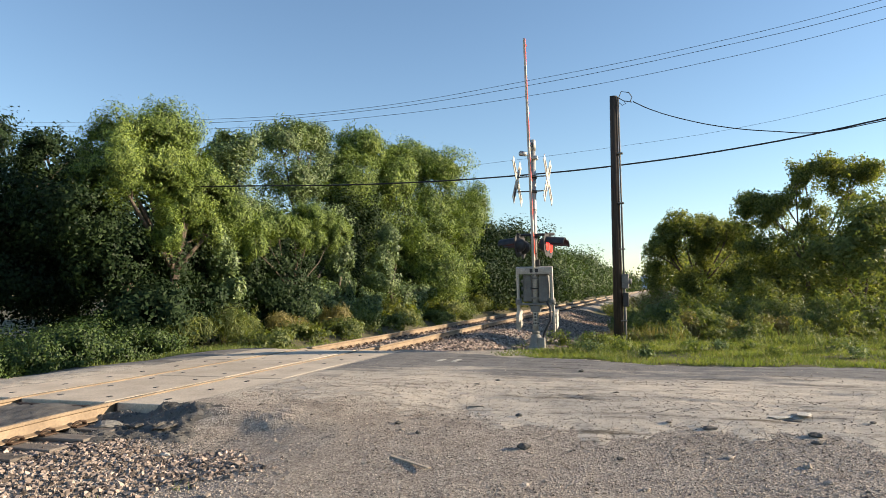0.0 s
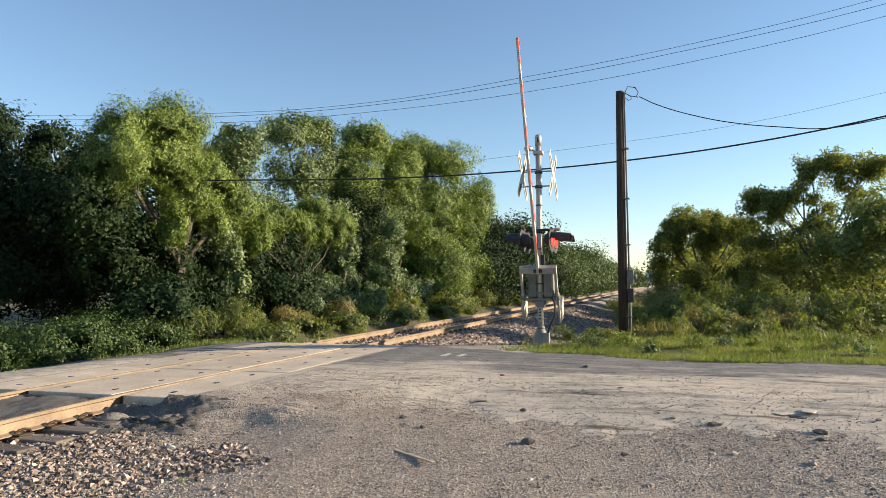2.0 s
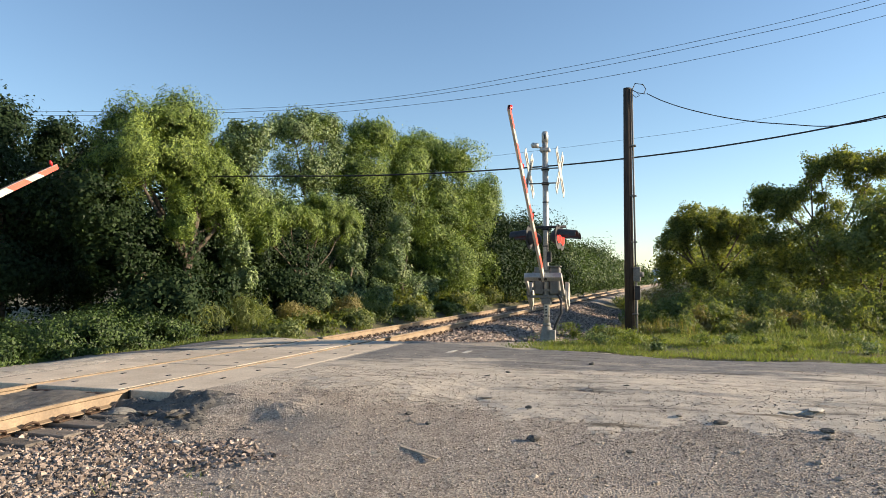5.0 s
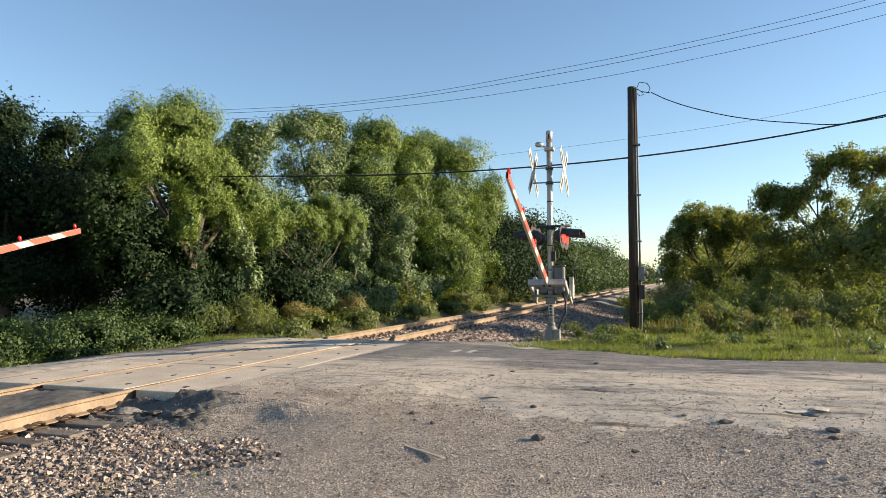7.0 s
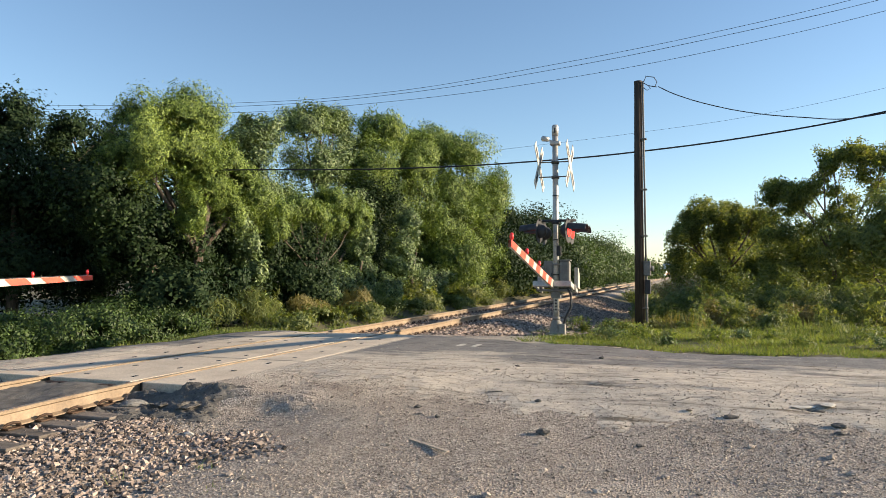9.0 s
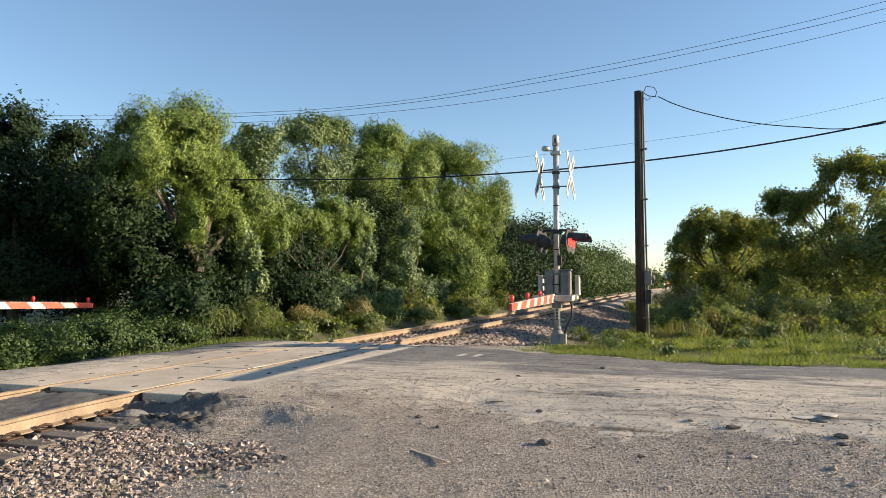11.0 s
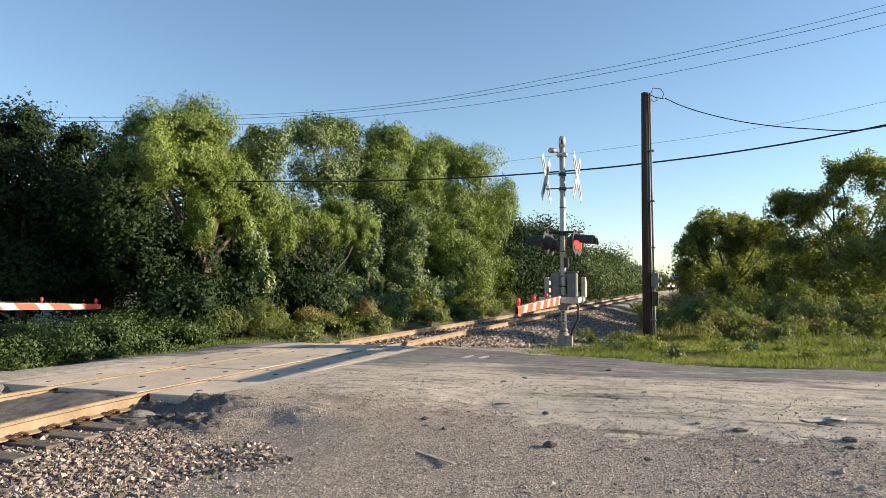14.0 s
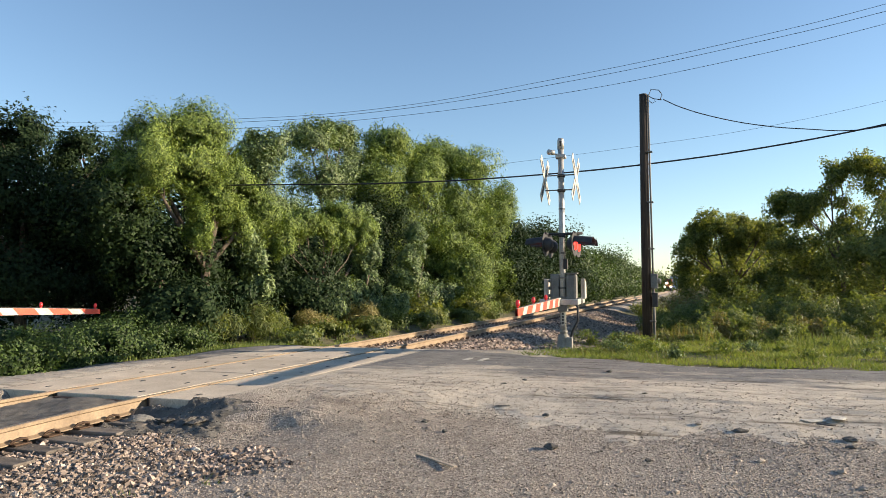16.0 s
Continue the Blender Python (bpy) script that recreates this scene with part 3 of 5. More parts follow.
bm = bmesh.new()
tube(bm, [(-0.04, -0.05, 4.18), (-0.16, -0.08, 4.20)], 0.016, 8)
tube(bm, [(-0.12, -0.08, 4.22), (-0.26, -0.1, 4.24), (-0.29, -0.1, 4.245)], [0.05, 0.06, 0.02], 12)
part("bell", bm, ALU, signal, "small grey warning bell")
part("mast_clamp", box(bmesh.new(), (-0.11, -0.1, 4.10), (0.11, 0.1, 4.18), 0.02), ALU, signal)
for x, a in ((-0.34, -4), (0.32, -5)):
    crossbuck(signal, x, a)
for z in (3.72, 3.40, 2.42):
    bm = bmesh.new()
    tube(bm, [(0, 0, z - 0.03), (0, 0, z + 0.03)], 0.085, 14)
    part("band_clamp", bm, DARK, signal, "dark mast clamp")
bm = bmesh.new()
tube(bm, [(-0.36, -0.04, 2.46), (0.44, -0.04, 2.46)], 0.03, 10)
for x in (-0.30, 0.30):
    tube(bm, [(x, -0.42, 2.46), (x, 0.42, 2.46)], 0.026, 10)
part("lamp_crossarm", bm, DARK, signal)
for y in (-0.38, 0.38):
    lamp_head(signal, 0.30, y, 2.22, -9, True)
    lamp_head(signal, -0.30, y, 2.22, 171, True)
bm = box(bmesh.new(), (-0.20, 0.14, 1.0), (0.20, 0.46, 1.54), 0.04)
part("gate_mechanism", bm, CASE, signal, "grey gate mechanism case")
bm = box(bmesh.new(), (-0.26, -0.04, 1.02), (-0.07, 0.16, 1.60), 0.02)
part("case_door", bm, CASE, signal)
for z in (1.14, 1.30, 1.46):
    part("case_knob", tube(bmesh.new(), [(-0.30, -0.02, z), (-0.255, -0.02, z)], [0.035, 0.04], 10), CASE, signal, "round grey bolt head")
for z in (1.10, 1.52):
    part("mast_saddle", box(bmesh.new(), (-0.09, -0.07, z - 0.02), (0.09, 0.0, z + 0.02), 0.01), CASE, signal, "grey saddle bracket round the mast")
part("terminal_box", box(bmesh.new(), (0.075, -0.08, 1.0), (0.30, 0.18, 1.60), 0.05), CASE, signal, "grey terminal box")
part("mounting_frame", box(box(bmesh.new(), (-0.34, -0.1, 0.94), (0.36, 0.3, 0.99), 0.01), (-0.1, -0.1, 0.80), (0.1, 0.1, 0.93), 0.01), CASE, signal)
part("id_plate", box(bmesh.new(), (-0.035, -0.075, 0.50), (0.035, -0.069, 0.86)), WHITE, signal, "white vertical plate with dark bars")
for k in range(5):
    part("plate_bar", box(bmesh.new(), (-0.022, -0.078, 0.54 + 0.065 * k), (0.022, -0.074, 0.58 + 0.065 * k)), DARK, signal, "dark marking bar")
bm = bmesh.new()
tube(bm, [(0.24, -0.06, 1.02), (0.33, -0.16, 0.88), (0.33, -0.2, 0.62), (0.2, -0.14, 0.38), (0.15, -0.1, 0.2), (0.14, -0.1, 0.02)], 0.024, 8)
part("conduit", bm, DARK, signal, "black flexible conduit")
part("conduit_foot", box(bmesh.new(), (0.06, -0.17, -0.1), (0.20, -0.02, 0.26), 0.02), CAST, signal)
part("junction_box", box(bmesh.new(), (0.03, -0.13, 1.70), (0.12, -0.03, 1.92), 0.012), DARK, signal, "small dark junction box")
# cap is left uncut; a black strip gives the slot's inner shade
part("cap_slot", box(bmesh.new(), (-0.018, -0.0735, 4.36), (0.018, -0.066, 4.47), 0.002), DARK, signal, "dark strip standing for the shade in the mast cap's slot")
for x in (-0.21, -0.11):
    part("door_rib", box(bmesh.new(), (x - 0.008, -0.049, 1.08), (x + 0.008, -0.038, 1.54), 0.003), CASE, signal)
part("hasp", box(bmesh.new(), (-0.10, -0.058, 1.28), (-0.075, -0.038, 1.34), 0.004), DARK, signal, "dark padlock hasp")
part("box_lid", box(bmesh.new(), (0.06, -0.095, 1.595), (0.315, 0.19, 1.625), 0.008), CASE, signal)
for z in (0.55, 1.3, 2.05, 3.0):
    part("mast_band", tube(bmesh.new(), [(0, 0, z - 0.012), (0, 0, z + 0.012)], 0.068, 14), DARK, signal, "dark steel strap")
part("mast_cable", tube(bmesh.new(), [(0.055, -0.05, 1.9), (0.06, -0.055, 2.2), (0.06, -0.05, 2.44)], 0.011, 6), WIRE, signal, "thin black cable")
gate_arm(signal, 1.02)
signal_b = copy_thing(signal, pose(-11.6, 6.12, 0.0, 0, 0, 183))
signal.matrix_basis = pose(-2.54, 14.92, 0.0, 0, 0, 3.0)
for ob in (signal, signal_b):
    ob.location.z = 0.0
SIGNAL_ARMS = [[c for c in s.children if c.name.startswith("gate_arm")][0] for s in (signal, signal_b)]

# ---- utility pole and overhead lines ----
pole = thing("utility_pole", "dark creosoted wooden utility pole with conduit and meter boxes", "utility pole")
POLE_X, POLE_Y = -0.93, 17.1
bm = bmesh.new()
tube(bm, [(POLE_X, POLE_Y, -0.5), (POLE_X, POLE_Y, 3), (POLE_X + 0.015, POLE_Y, 5.93)], [0.12, 0.105, 0.09], 18)
part("shaft", bm, POLE, pole)
bm = bmesh.new()
tube(bm, [(POLE_X + 0.16, POLE_Y - 0.05, -0.2), (POLE_X + 0.155, POLE_Y - 0.05, 1.4)], 0.03, 10)
tube(bm, [(POLE_X + 0.15, POLE_Y - 0.05, 1.4), (POLE_X + 0.125, POLE_Y - 0.05, 5.9)], 0.022, 8)
part("conduit", bm, CASE, pole, "grey conduit up the pole")
part("meter_box", box(bmesh.new(), (POLE_X + 0.10, POLE_Y - 0.16, 1.28), (POLE_X + 0.26, POLE_Y + 0.02, 1.62), 0.015), CASE, pole, "grey meter box")
part("switch_box", box(bmesh.new(), (POLE_X + 0.12, POLE_Y - 0.15, 0.85), (POLE_X + 0.25, POLE_Y, 1.18), 0.012), DARK, pole, "dark switch box")
part("meter_glass", tube(bmesh.new(), [(POLE_X + 0.25, POLE_Y - 0.08, 1.45), (POLE_X + 0.33, POLE_Y - 0.08, 1.45)], [0.07, 0.06], 12), CASE, pole)
for z in (0.5, 2.2, 3.3, 4.5):
    part("conduit_strap", box(bmesh.new(), (POLE_X + 0.06, POLE_Y - 0.14, z), (POLE_X + 0.20, POLE_Y + 0.02, z + 0.03), 0.006), CASE, pole)
part("cable_clamp", box(bmesh.new(), (POLE_X - 0.05, POLE_Y + 0.06, 4.2), (POLE_X + 0.08, POLE_Y + 0.27, 4.32), 0.012), DARK, pole, "dark clamp holding the thick cable")
bm = bmesh.new()
tube(bm, [(POLE_X + 0.12, POLE_Y - 0.05, 5.82), (POLE_X + 0.2, POLE_Y - 0.05, 6.02), (POLE_X + 0.38, POLE_Y - 0.05, 5.98), (POLE_X + 0.45, POLE_Y - 0.05, 5.86), (POLE_X + 0.40, POLE_Y - 0.05, 5.75)], 0.01, 6)
tube(bm, [(POLE_X + 0.12, POLE_Y - 0.05, 5.88), (POLE_X + 0.25, POLE_Y - 0.05, 5.79), (POLE_X + 0.44, POLE_Y - 0.05, 5.74)], 0.01, 6)
tube(bm, [(POLE_X + 0.1, POLE_Y - 0.05, 5.8), (POLE_X + 0.22, POLE_Y - 0.05, 5.68), (POLE_X + 0.30, POLE_Y - 0.05, 5.72), (POLE_X + 0.25, POLE_Y - 0.05, 5.79)], 0.008, 6)
part("drip_loop", bm, WIRE, pole, "looped black service wires")


def cable(label, pts, r):
    cu = bpy.data.curves.new("cable", "CURVE")
    cu.dimensions, cu.bevel_depth, cu.bevel_resolution, cu.resolution_u = "3D", r, 2, 10
    sp = cu.splines.new("BEZIER")
    sp.bezier_points.add(len(pts) - 1)
    for b, p in zip(sp.bezier_points, pts):
        b.co, b.handle_left_type, b.handle_right_type = p, "AUTO", "AUTO"
    cu.materials.append(WIRE)
    return tagged(new("overhead_cable", cu), label, "cable", "overhead lines")


cable("thin dark overhead power wire above the trees", [(-50, 30, 12.5), (-21.87, 30, 10.16), (-13.1, 30, 9.96), (-5.2, 30, 10.49), (2.06, 30, 11.25), (7.4, 30, 12.04), (22, 30, 15)], 0.009)
cable("thin dark overhead power wire above the trees", [(-50, 30, 12.2), (-21.87, 30, 9.98), (-13.1, 30, 9.82), (-5.2, 30, 10.27), (2.06, 30, 11.02), (7.4, 30, 11.76), (22, 30, 14.7)], 0.010)
cable("thin dark overhead power wire above the trees", [(-50, 30, 11.9), (-21.87, 30, 9.66), (-13.1, 30, 9.5), (-5.2, 30, 9.80), (2.06, 30, 10.5), (7.4, 30, 11.28), (22, 30, 14.2)], 0.009)
cable("fine dark overhead wire far behind the signal", [(-30, 45, 9.2), (-19.2, 45, 9.27), (-11.4, 45, 9.69), (-2.3, 45, 10.25), (4.5, 45, 10.84), (10.9, 45, 11.84), (26, 45, 15)], 0.008)
cable("thick black communication cable slung past the pole", [(-22, 17.35, 5.2), (-15, 17.35, 4.56), (-11.3, 17.35, 4.36), (-6.9, 17.35, 4.18), (-3.0, 17.35, 4.19), (-0.9, 17.35, 4.28), (1.74, 17.35, 4.5), (4.2, 17.35, 4.84), (14, 17.35, 6.8)], 0.019)
cable("slack black service cable from the pole top", [(-0.46, 17.05, 5.75), (-0.08, 17.0, 5.52), (0.77, 17.0, 5.18), (1.72, 17.0, 4.92), (2.62, 17.0, 4.77), (3.39, 17.1, 4.70), (4.2, 17.3, 4.80), (14, 17.3, 6.7)], 0.011)

# ---- trees ----


def scatter(lobes, count, size, droop, seed, hollow=0.45, gap=0.40, freq=1.0, per=8, split=8, spread=0.55):
    """Leaves facing outwards on clumps, clumps on branches, branches on the lobes of a crown: an array (n, 3, 3)."""
    r = np.random.RandomState(seed)

    def way():
        d = r.normal(size=3)
        d[2] = abs(d[2]) * 0.8 if r.rand() < 0.6 else d[2]
        return d / np.linalg.norm(d)

    clumps = []
    for x, y, z, a, c in lobes:
        for j in range(split):
            d, f, e = way(), r.uniform(0.35, 0.75), r.uniform(0.5, 0.78)
            bx, by, bz, ba, bc = x + d[0] * a * f, y + d[1] * a * f, z + d[2] * c * f, e * a, e * c
            for k in range(per):
                d, f, e = way(), r.uniform(0.5, 1.0), r.uniform(0.3, 0.62)
                clumps.append((bx + d[0] * ba * f, by + d[1] * ba * f, bz + d[2] * bc * f - 0.15 * droop * bc, e * ba, e * bc * (1 + 0.9 * max(0, droop)), x, y, z))
            clumps.append((bx, by, bz, 0.75 * ba, 0.75 * bc, x, y, z))
        clumps.append((x, y, z, 0.7 * a, 0.7 * c, x, y, z))
    C = np.array(clumps)
    area = (C[:, 3] * C[:, 4]) ** 0.85
    L = C[r.choice(len(C), int(count * 1.6), p=area / area.sum())]
    d = r.normal(size=(len(L), 3))
    d /= np.linalg.norm(d, axis=1, keepdims=True)
    rad = hollow + (1.08 - hollow) * r.rand(len(L)) ** 0.7 + 0.14 * np.abs(r.normal(size=len(L))) * (r.rand(len(L)) < 0.2)
    p = L[:, :3] + d * rad[:, None] * np.stack([L[:, 3], L[:, 3], L[:, 4]], 1)
    q = p * freq * 3.1
    field = np.sin(q[:, 0] * 1.3 + 1.7 * np.sin(q[:, 1] * 0.8)) + np.sin(q[:, 1] * 1.1 + 2.1 * np.sin(q[:, 2] * 0.9)) + np.sin(q[:, 2] * 1.7 + 1.5 * np.sin(q[:, 0] * 1.2))
    field += 0.6 * (np.sin(q[:, 0] * 3.7 + q[:, 2] * 2.9) + np.sin(q[:, 1] * 4.1 - q[:, 2] * 3.3))
    ok = np.where(field / 3.0 + 0.5 * r.rand(len(p)) > gap - 0.35)[0][:count]
    p, d, out = p[ok], d[ok], p[ok] - L[ok, 5:8]
    out /= np.linalg.norm(out, axis=1, keepdims=True) + 1e-6
    n = len(p)
    ln, wd = size
    ln, wd = ln * r.uniform(0.6, 1.4, n), wd * r.uniform(0.7, 1.3, n)
    face = 0.6 * d + 0.9 * out + spread * r.normal(size=(n, 3))
    face /= np.linalg.norm(face, axis=1, keepdims=True)
    a = r.normal(size=(n, 3))
    a[:, 2] = a[:, 2] * (1 - droop) - 1.6 * droop
    a -= face * (a * face).sum(1)[:, None]
    a /= np.linalg.norm(a, axis=1, keepdims=True)
    b = np.cross(a, face)
    a, b = a * ln[:, None] / 2, b * wd[:, None] / 2
    return np.stack([p - a * 0.8 + b, p - a * 0.8 - b, p + a], 1)


def branches(bm, base, lobes, r0, seed):
    r = random.Random(seed)
    base = Vector(base)
    top = max(lobes, key=lambda l: l[2])
    cx, cy = sum(l[0] for l in lobes) / len(lobes), sum(l[1] for l in lobes) / len(lobes)
    fork = Vector((base.x * 0.6 + cx * 0.4, base.y * 0.6 + cy * 0.4, base.z + (top[2] - base.z) * 0.38))
    tube(bm, [base, base.lerp(fork, 0.5) + Vector((r.uniform(-.1, .1), r.uniform(-.1, .1), 0)), fork], [r0 * 1.3, r0, r0 * 0.8], 9)
    limbs = lobes if len(lobes) < 12 else r.sample(lobes, 11)
    for l in limbs:
        if l[2] < fork.z - 0.5:
            continue
        end = Vector(l[:3])
        mid = fork.lerp(end, 0.5) + Vector((r.uniform(-.3, .3), r.uniform(-.3, .3), r.uniform(0, .4)))
        tube(bm, [fork, mid, end], [r0 * 0.6, r0 * 0.38, r0 * 0.16], 7)
        for k in range(4):
            tip = end + Vector((r.uniform(-1, 1) * l[3], r.uniform(-1, 1) * l[3], r.uniform(-0.3, 0.9) * l[4])) * 0.85
            st = mid.lerp(end, r.uniform(0.3, 1))
            tube(bm, [st, st.lerp(tip, 0.5) + Vector((0, 0, 0.1)), tip], [r0 * 0.16, r0 * 0.1, r0 * 0.04], 5)


def tree(label, lobes, material, count, size, droop, seed, category="tree", trunk=0.16, group="trees beside the track", **kw):
    cx, cy = sum(l[0] for l in lobes) / len(lobes), sum(l[1] for l in lobes) / len(lobes)
    base = (cx, cy, float(land(cx, cy)) - 0.1)
    t = thing("tree" if category == "tree" else category.replace(" ", "_"), label, category, group, Matrix.Translation(base))
    inv = -Vector(base)
    bm = bmesh.new()
    branches(bm, base, lobes, trunk, seed)
    bmesh.ops.translate(bm, vec=inv, verts=bm.verts)
    part("trunk" if category == "tree" else "stems", bm, BARK, t)
    v = scatter(lobes, count, size, droop, seed, **kw) - np.array(base)
    blades("crown" if category == "tree" else "foliage", v, material, t)
    return t


W, B = (0.115, 0.033), (0.13, 0.085)
# both left trees get their shaded look from the darkened leaf colour
tree("dark broadleaf tree with dense foliage, shade put into its leaf colour", [(-19.4, 15.5, 5.55, 1.2, 1.1), (-19.9, 14.6, 5.0, 1.3, 1.5), (-19.4, 14.73, 3.9, 1.5, 1.8), (-19.2, 16.64, 3.6, 1.4, 1.9), (-19.68, 16.0, 1.18, 1.92, 1.4), (-19.68, 18.67, 1.94, 1.77, 2.35)], DEEP, 50000, B, 0.3, 11)
tree("broadleaf tree with ragged top, shade put into its very dark leaf colour", [(-19.3, 18.0, 5.95, 0.7, 0.75), (-19.3, 19.0, 5.4, 0.9, 0.9), (-19.3, 17.4, 5.2, 0.9, 1.1), (-19.0, 19.55, 4.6, 1.43, 1.5), (-19.2, 17.59, 3.6, 1.69, 1.89), (-19.55, 19.78, 1.88, 1.84, 2.45), (-19.55, 22.77, 1.53, 1.82, 2.27)], DEEP, 50000, B, 0.2, 12)
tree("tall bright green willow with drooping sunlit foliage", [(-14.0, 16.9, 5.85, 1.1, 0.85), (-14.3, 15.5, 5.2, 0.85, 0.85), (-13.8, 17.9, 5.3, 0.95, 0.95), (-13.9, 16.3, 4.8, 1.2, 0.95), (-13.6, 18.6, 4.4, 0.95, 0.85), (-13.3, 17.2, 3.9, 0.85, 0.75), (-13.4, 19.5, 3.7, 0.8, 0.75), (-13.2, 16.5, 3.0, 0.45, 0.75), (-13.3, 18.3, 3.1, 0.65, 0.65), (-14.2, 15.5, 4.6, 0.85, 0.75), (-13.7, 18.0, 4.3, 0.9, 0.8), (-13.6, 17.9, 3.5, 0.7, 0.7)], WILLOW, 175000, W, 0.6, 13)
# the darkness under the willow crown is put into this tree's leaf colour
tree("broadleaf tree under the willow with shade put into its leaf colour", [(-14.9, 15.0, 3.3, 1.1, 1.2), (-14.7, 15.9, 1.8, 1.4, 1.4), (-14.5, 17.9, 2.1, 1.2, 1.3), (-14.4, 19.2, 1.5, 1.1, 1.5), (-14.2, 17.2, 0.7, 1.2, 0.9)], SHADE, 46000, (0.12, 0.075), 0.3, 21)
tree("vine-hung stem with pale glossy leaves", [(-13.3, 18.8, 2.9, 0.42, 0.5), (-13.2, 19.2, 2.2, 0.42, 0.6), (-13.2, 19.3, 1.3, 0.40, 0.7), (-13.2, 19.1, 0.5, 0.42, 0.6)], VINE, 13000, (0.1, 0.07), 0.5, 22, trunk=0.07)
tree("green tree behind the willows with a loose crown", [(-18.0, 26.6, 7.5, 1.15, 1.02), (-18.0, 26.2, 5.5, 1.25, 1.76), (-18.0, 27.1, 3.6, 1.54, 2.06)], VINE, 46000, (0.13, 0.075), 0.3, 14)
tree("green tree with an open crown and visible branches", [(-17.0, 29.1, 8.2, 1.15, 1.1), (-17.0, 32.2, 9.0, 1.18, 1.1), (-17.0, 30.6, 8.9, 0.9, 0.8), (-17.0, 29.9, 6.3, 1.5, 1.4), (-17.0, 33.6, 7.1, 1.53, 1.83), (-17.0, 30.0, 3.5, 2.21, 2.21)], VINE, 60000, (0.13, 0.075), 0.3, 15, gap=0.42)
tree("small willow arching over dark undergrowth", [(-13.2, 20.7, 2.8, 0.45, 0.5), (-13.3, 21.4, 3.3, 0.62, 0.6), (-13.2, 22.3, 3.6, 0.65, 0.55), (-13.1, 23.4, 3.4, 0.6, 0.55), (-13.0, 24.8, 4.1, 0.75, 0.65), (-12.9, 26.0, 3.5, 0.75, 0.7), (-12.9, 24.3, 3.3, 0.5, 0.6)], WILLOW, 80000, W, 0.7, 16, trunk=0.05)
tree("low bright vine thicket at the foot of the willows", [(-12.7, 23.0, 0.5, 0.8, 0.7), (-12.6, 24.2, 0.8, 0.8, 0.8), (-12.5, 25.0, 0.4, 0.7, 0.6)], VINE, 20000, (0.11, 0.075), 0.3, 28, trunk=0.04)
tree("willow stem overgrown with climbing vines", [(-12.8, 26.5, 2.5, 0.6, 0.8), (-12.7, 26.5, 1.4, 0.6, 0.8), (-12.6, 25.9, 0.5, 0.7, 0.6), (-12.8, 25.2, 1.0, 0.6, 0.6)], VINE, 30000, (0.11, 0.075), 0.5, 17, trunk=0.12)
# lobes of darkened leaves stand in for the shadow gaps between the willows
tree("undergrowth inside the arching willow with shade put into its leaf colour", [(-14.2, 23.2, 1.7, 1.4, 1.5), (-14.1, 21.4, 1.6, 1.0, 1.4), (-13.8, 25.0, 1.8, 0.95, 1.4), (-15.0, 32.4, 3.4, 1.6, 2.6), (-14.6, 30.2, 1.6, 1.5, 1.8)], SHADE, 46000, (0.13, 0.08), 0.3, 23)
tree("tall green willow in the middle of the row", [(-16.0, 35.8, 9.0, 1.6, 1.22), (-16.0, 34.3, 6.8, 1.85, 1.85), (-16.0, 36.6, 4.8, 2.28, 2.6), (-16.0, 37.5, 1.6, 2.31, 2.31)], WILLOW, 90000, (0.2, 0.055), 0.6, 18)
tree("broad bright willow leaning towards the track", [(-15.0, 41.52, 9.3, 2.3, 1.4), (-12.8, 41.4, 8.4, 1.9, 1.4), (-12.3, 46.4, 6.5, 1.5, 1.7), (-14.6, 38.6, 7.9, 1.7, 1.5), (-14.6, 36.6, 7.0, 1.5, 1.5), (-12.0, 43.4, 4.6, 1.6, 1.7), (-12.2, 44.6, 6.0, 1.4, 1.5), (-13.4, 39.6, 6.0, 1.9, 1.7), (-13.0, 38.4, 3.8, 1.9, 1.8), (-12.0, 42.0, 2.4, 1.5, 1.6), (-12.5, 37.5, 1.7, 1.7, 1.9), (-15.0, 38.52, 3.34, 2.2, 2.6), (-13.0, 41.0, 0.6, 1.8, 1.2)], WILLOW, 205000, (0.19, 0.055), 0.6, 19, trunk=0.24)
tree("vine-covered stem beside the big willow", [(-12.2, 31.0, 3.6, 0.55, 0.8), (-12.1, 30.0, 2.6, 0.6, 0.9), (-12.0, 29.1, 1.6, 0.68, 0.9), (-12.0, 27.9, 0.5, 0.8, 0.8), (-11.9, 31.4, 0.6, 0.9, 0.9), (-11.8, 33.5, 0.7, 0.9, 1.0)], VINE, 34000, (0.12, 0.08), 0.4, 20, trunk=0.1)
tree("yellow-green small tree at the verge", [(5.9, 26.0, 2.0, 1.29, 1.11), (6.9, 26.0, 2.7, 1.09, 1.3)], WEED, 12000, (0.15, 0.08), 0.2, 26, group="trees beyond the verge", trunk=0.08)

rng = random.Random(33)
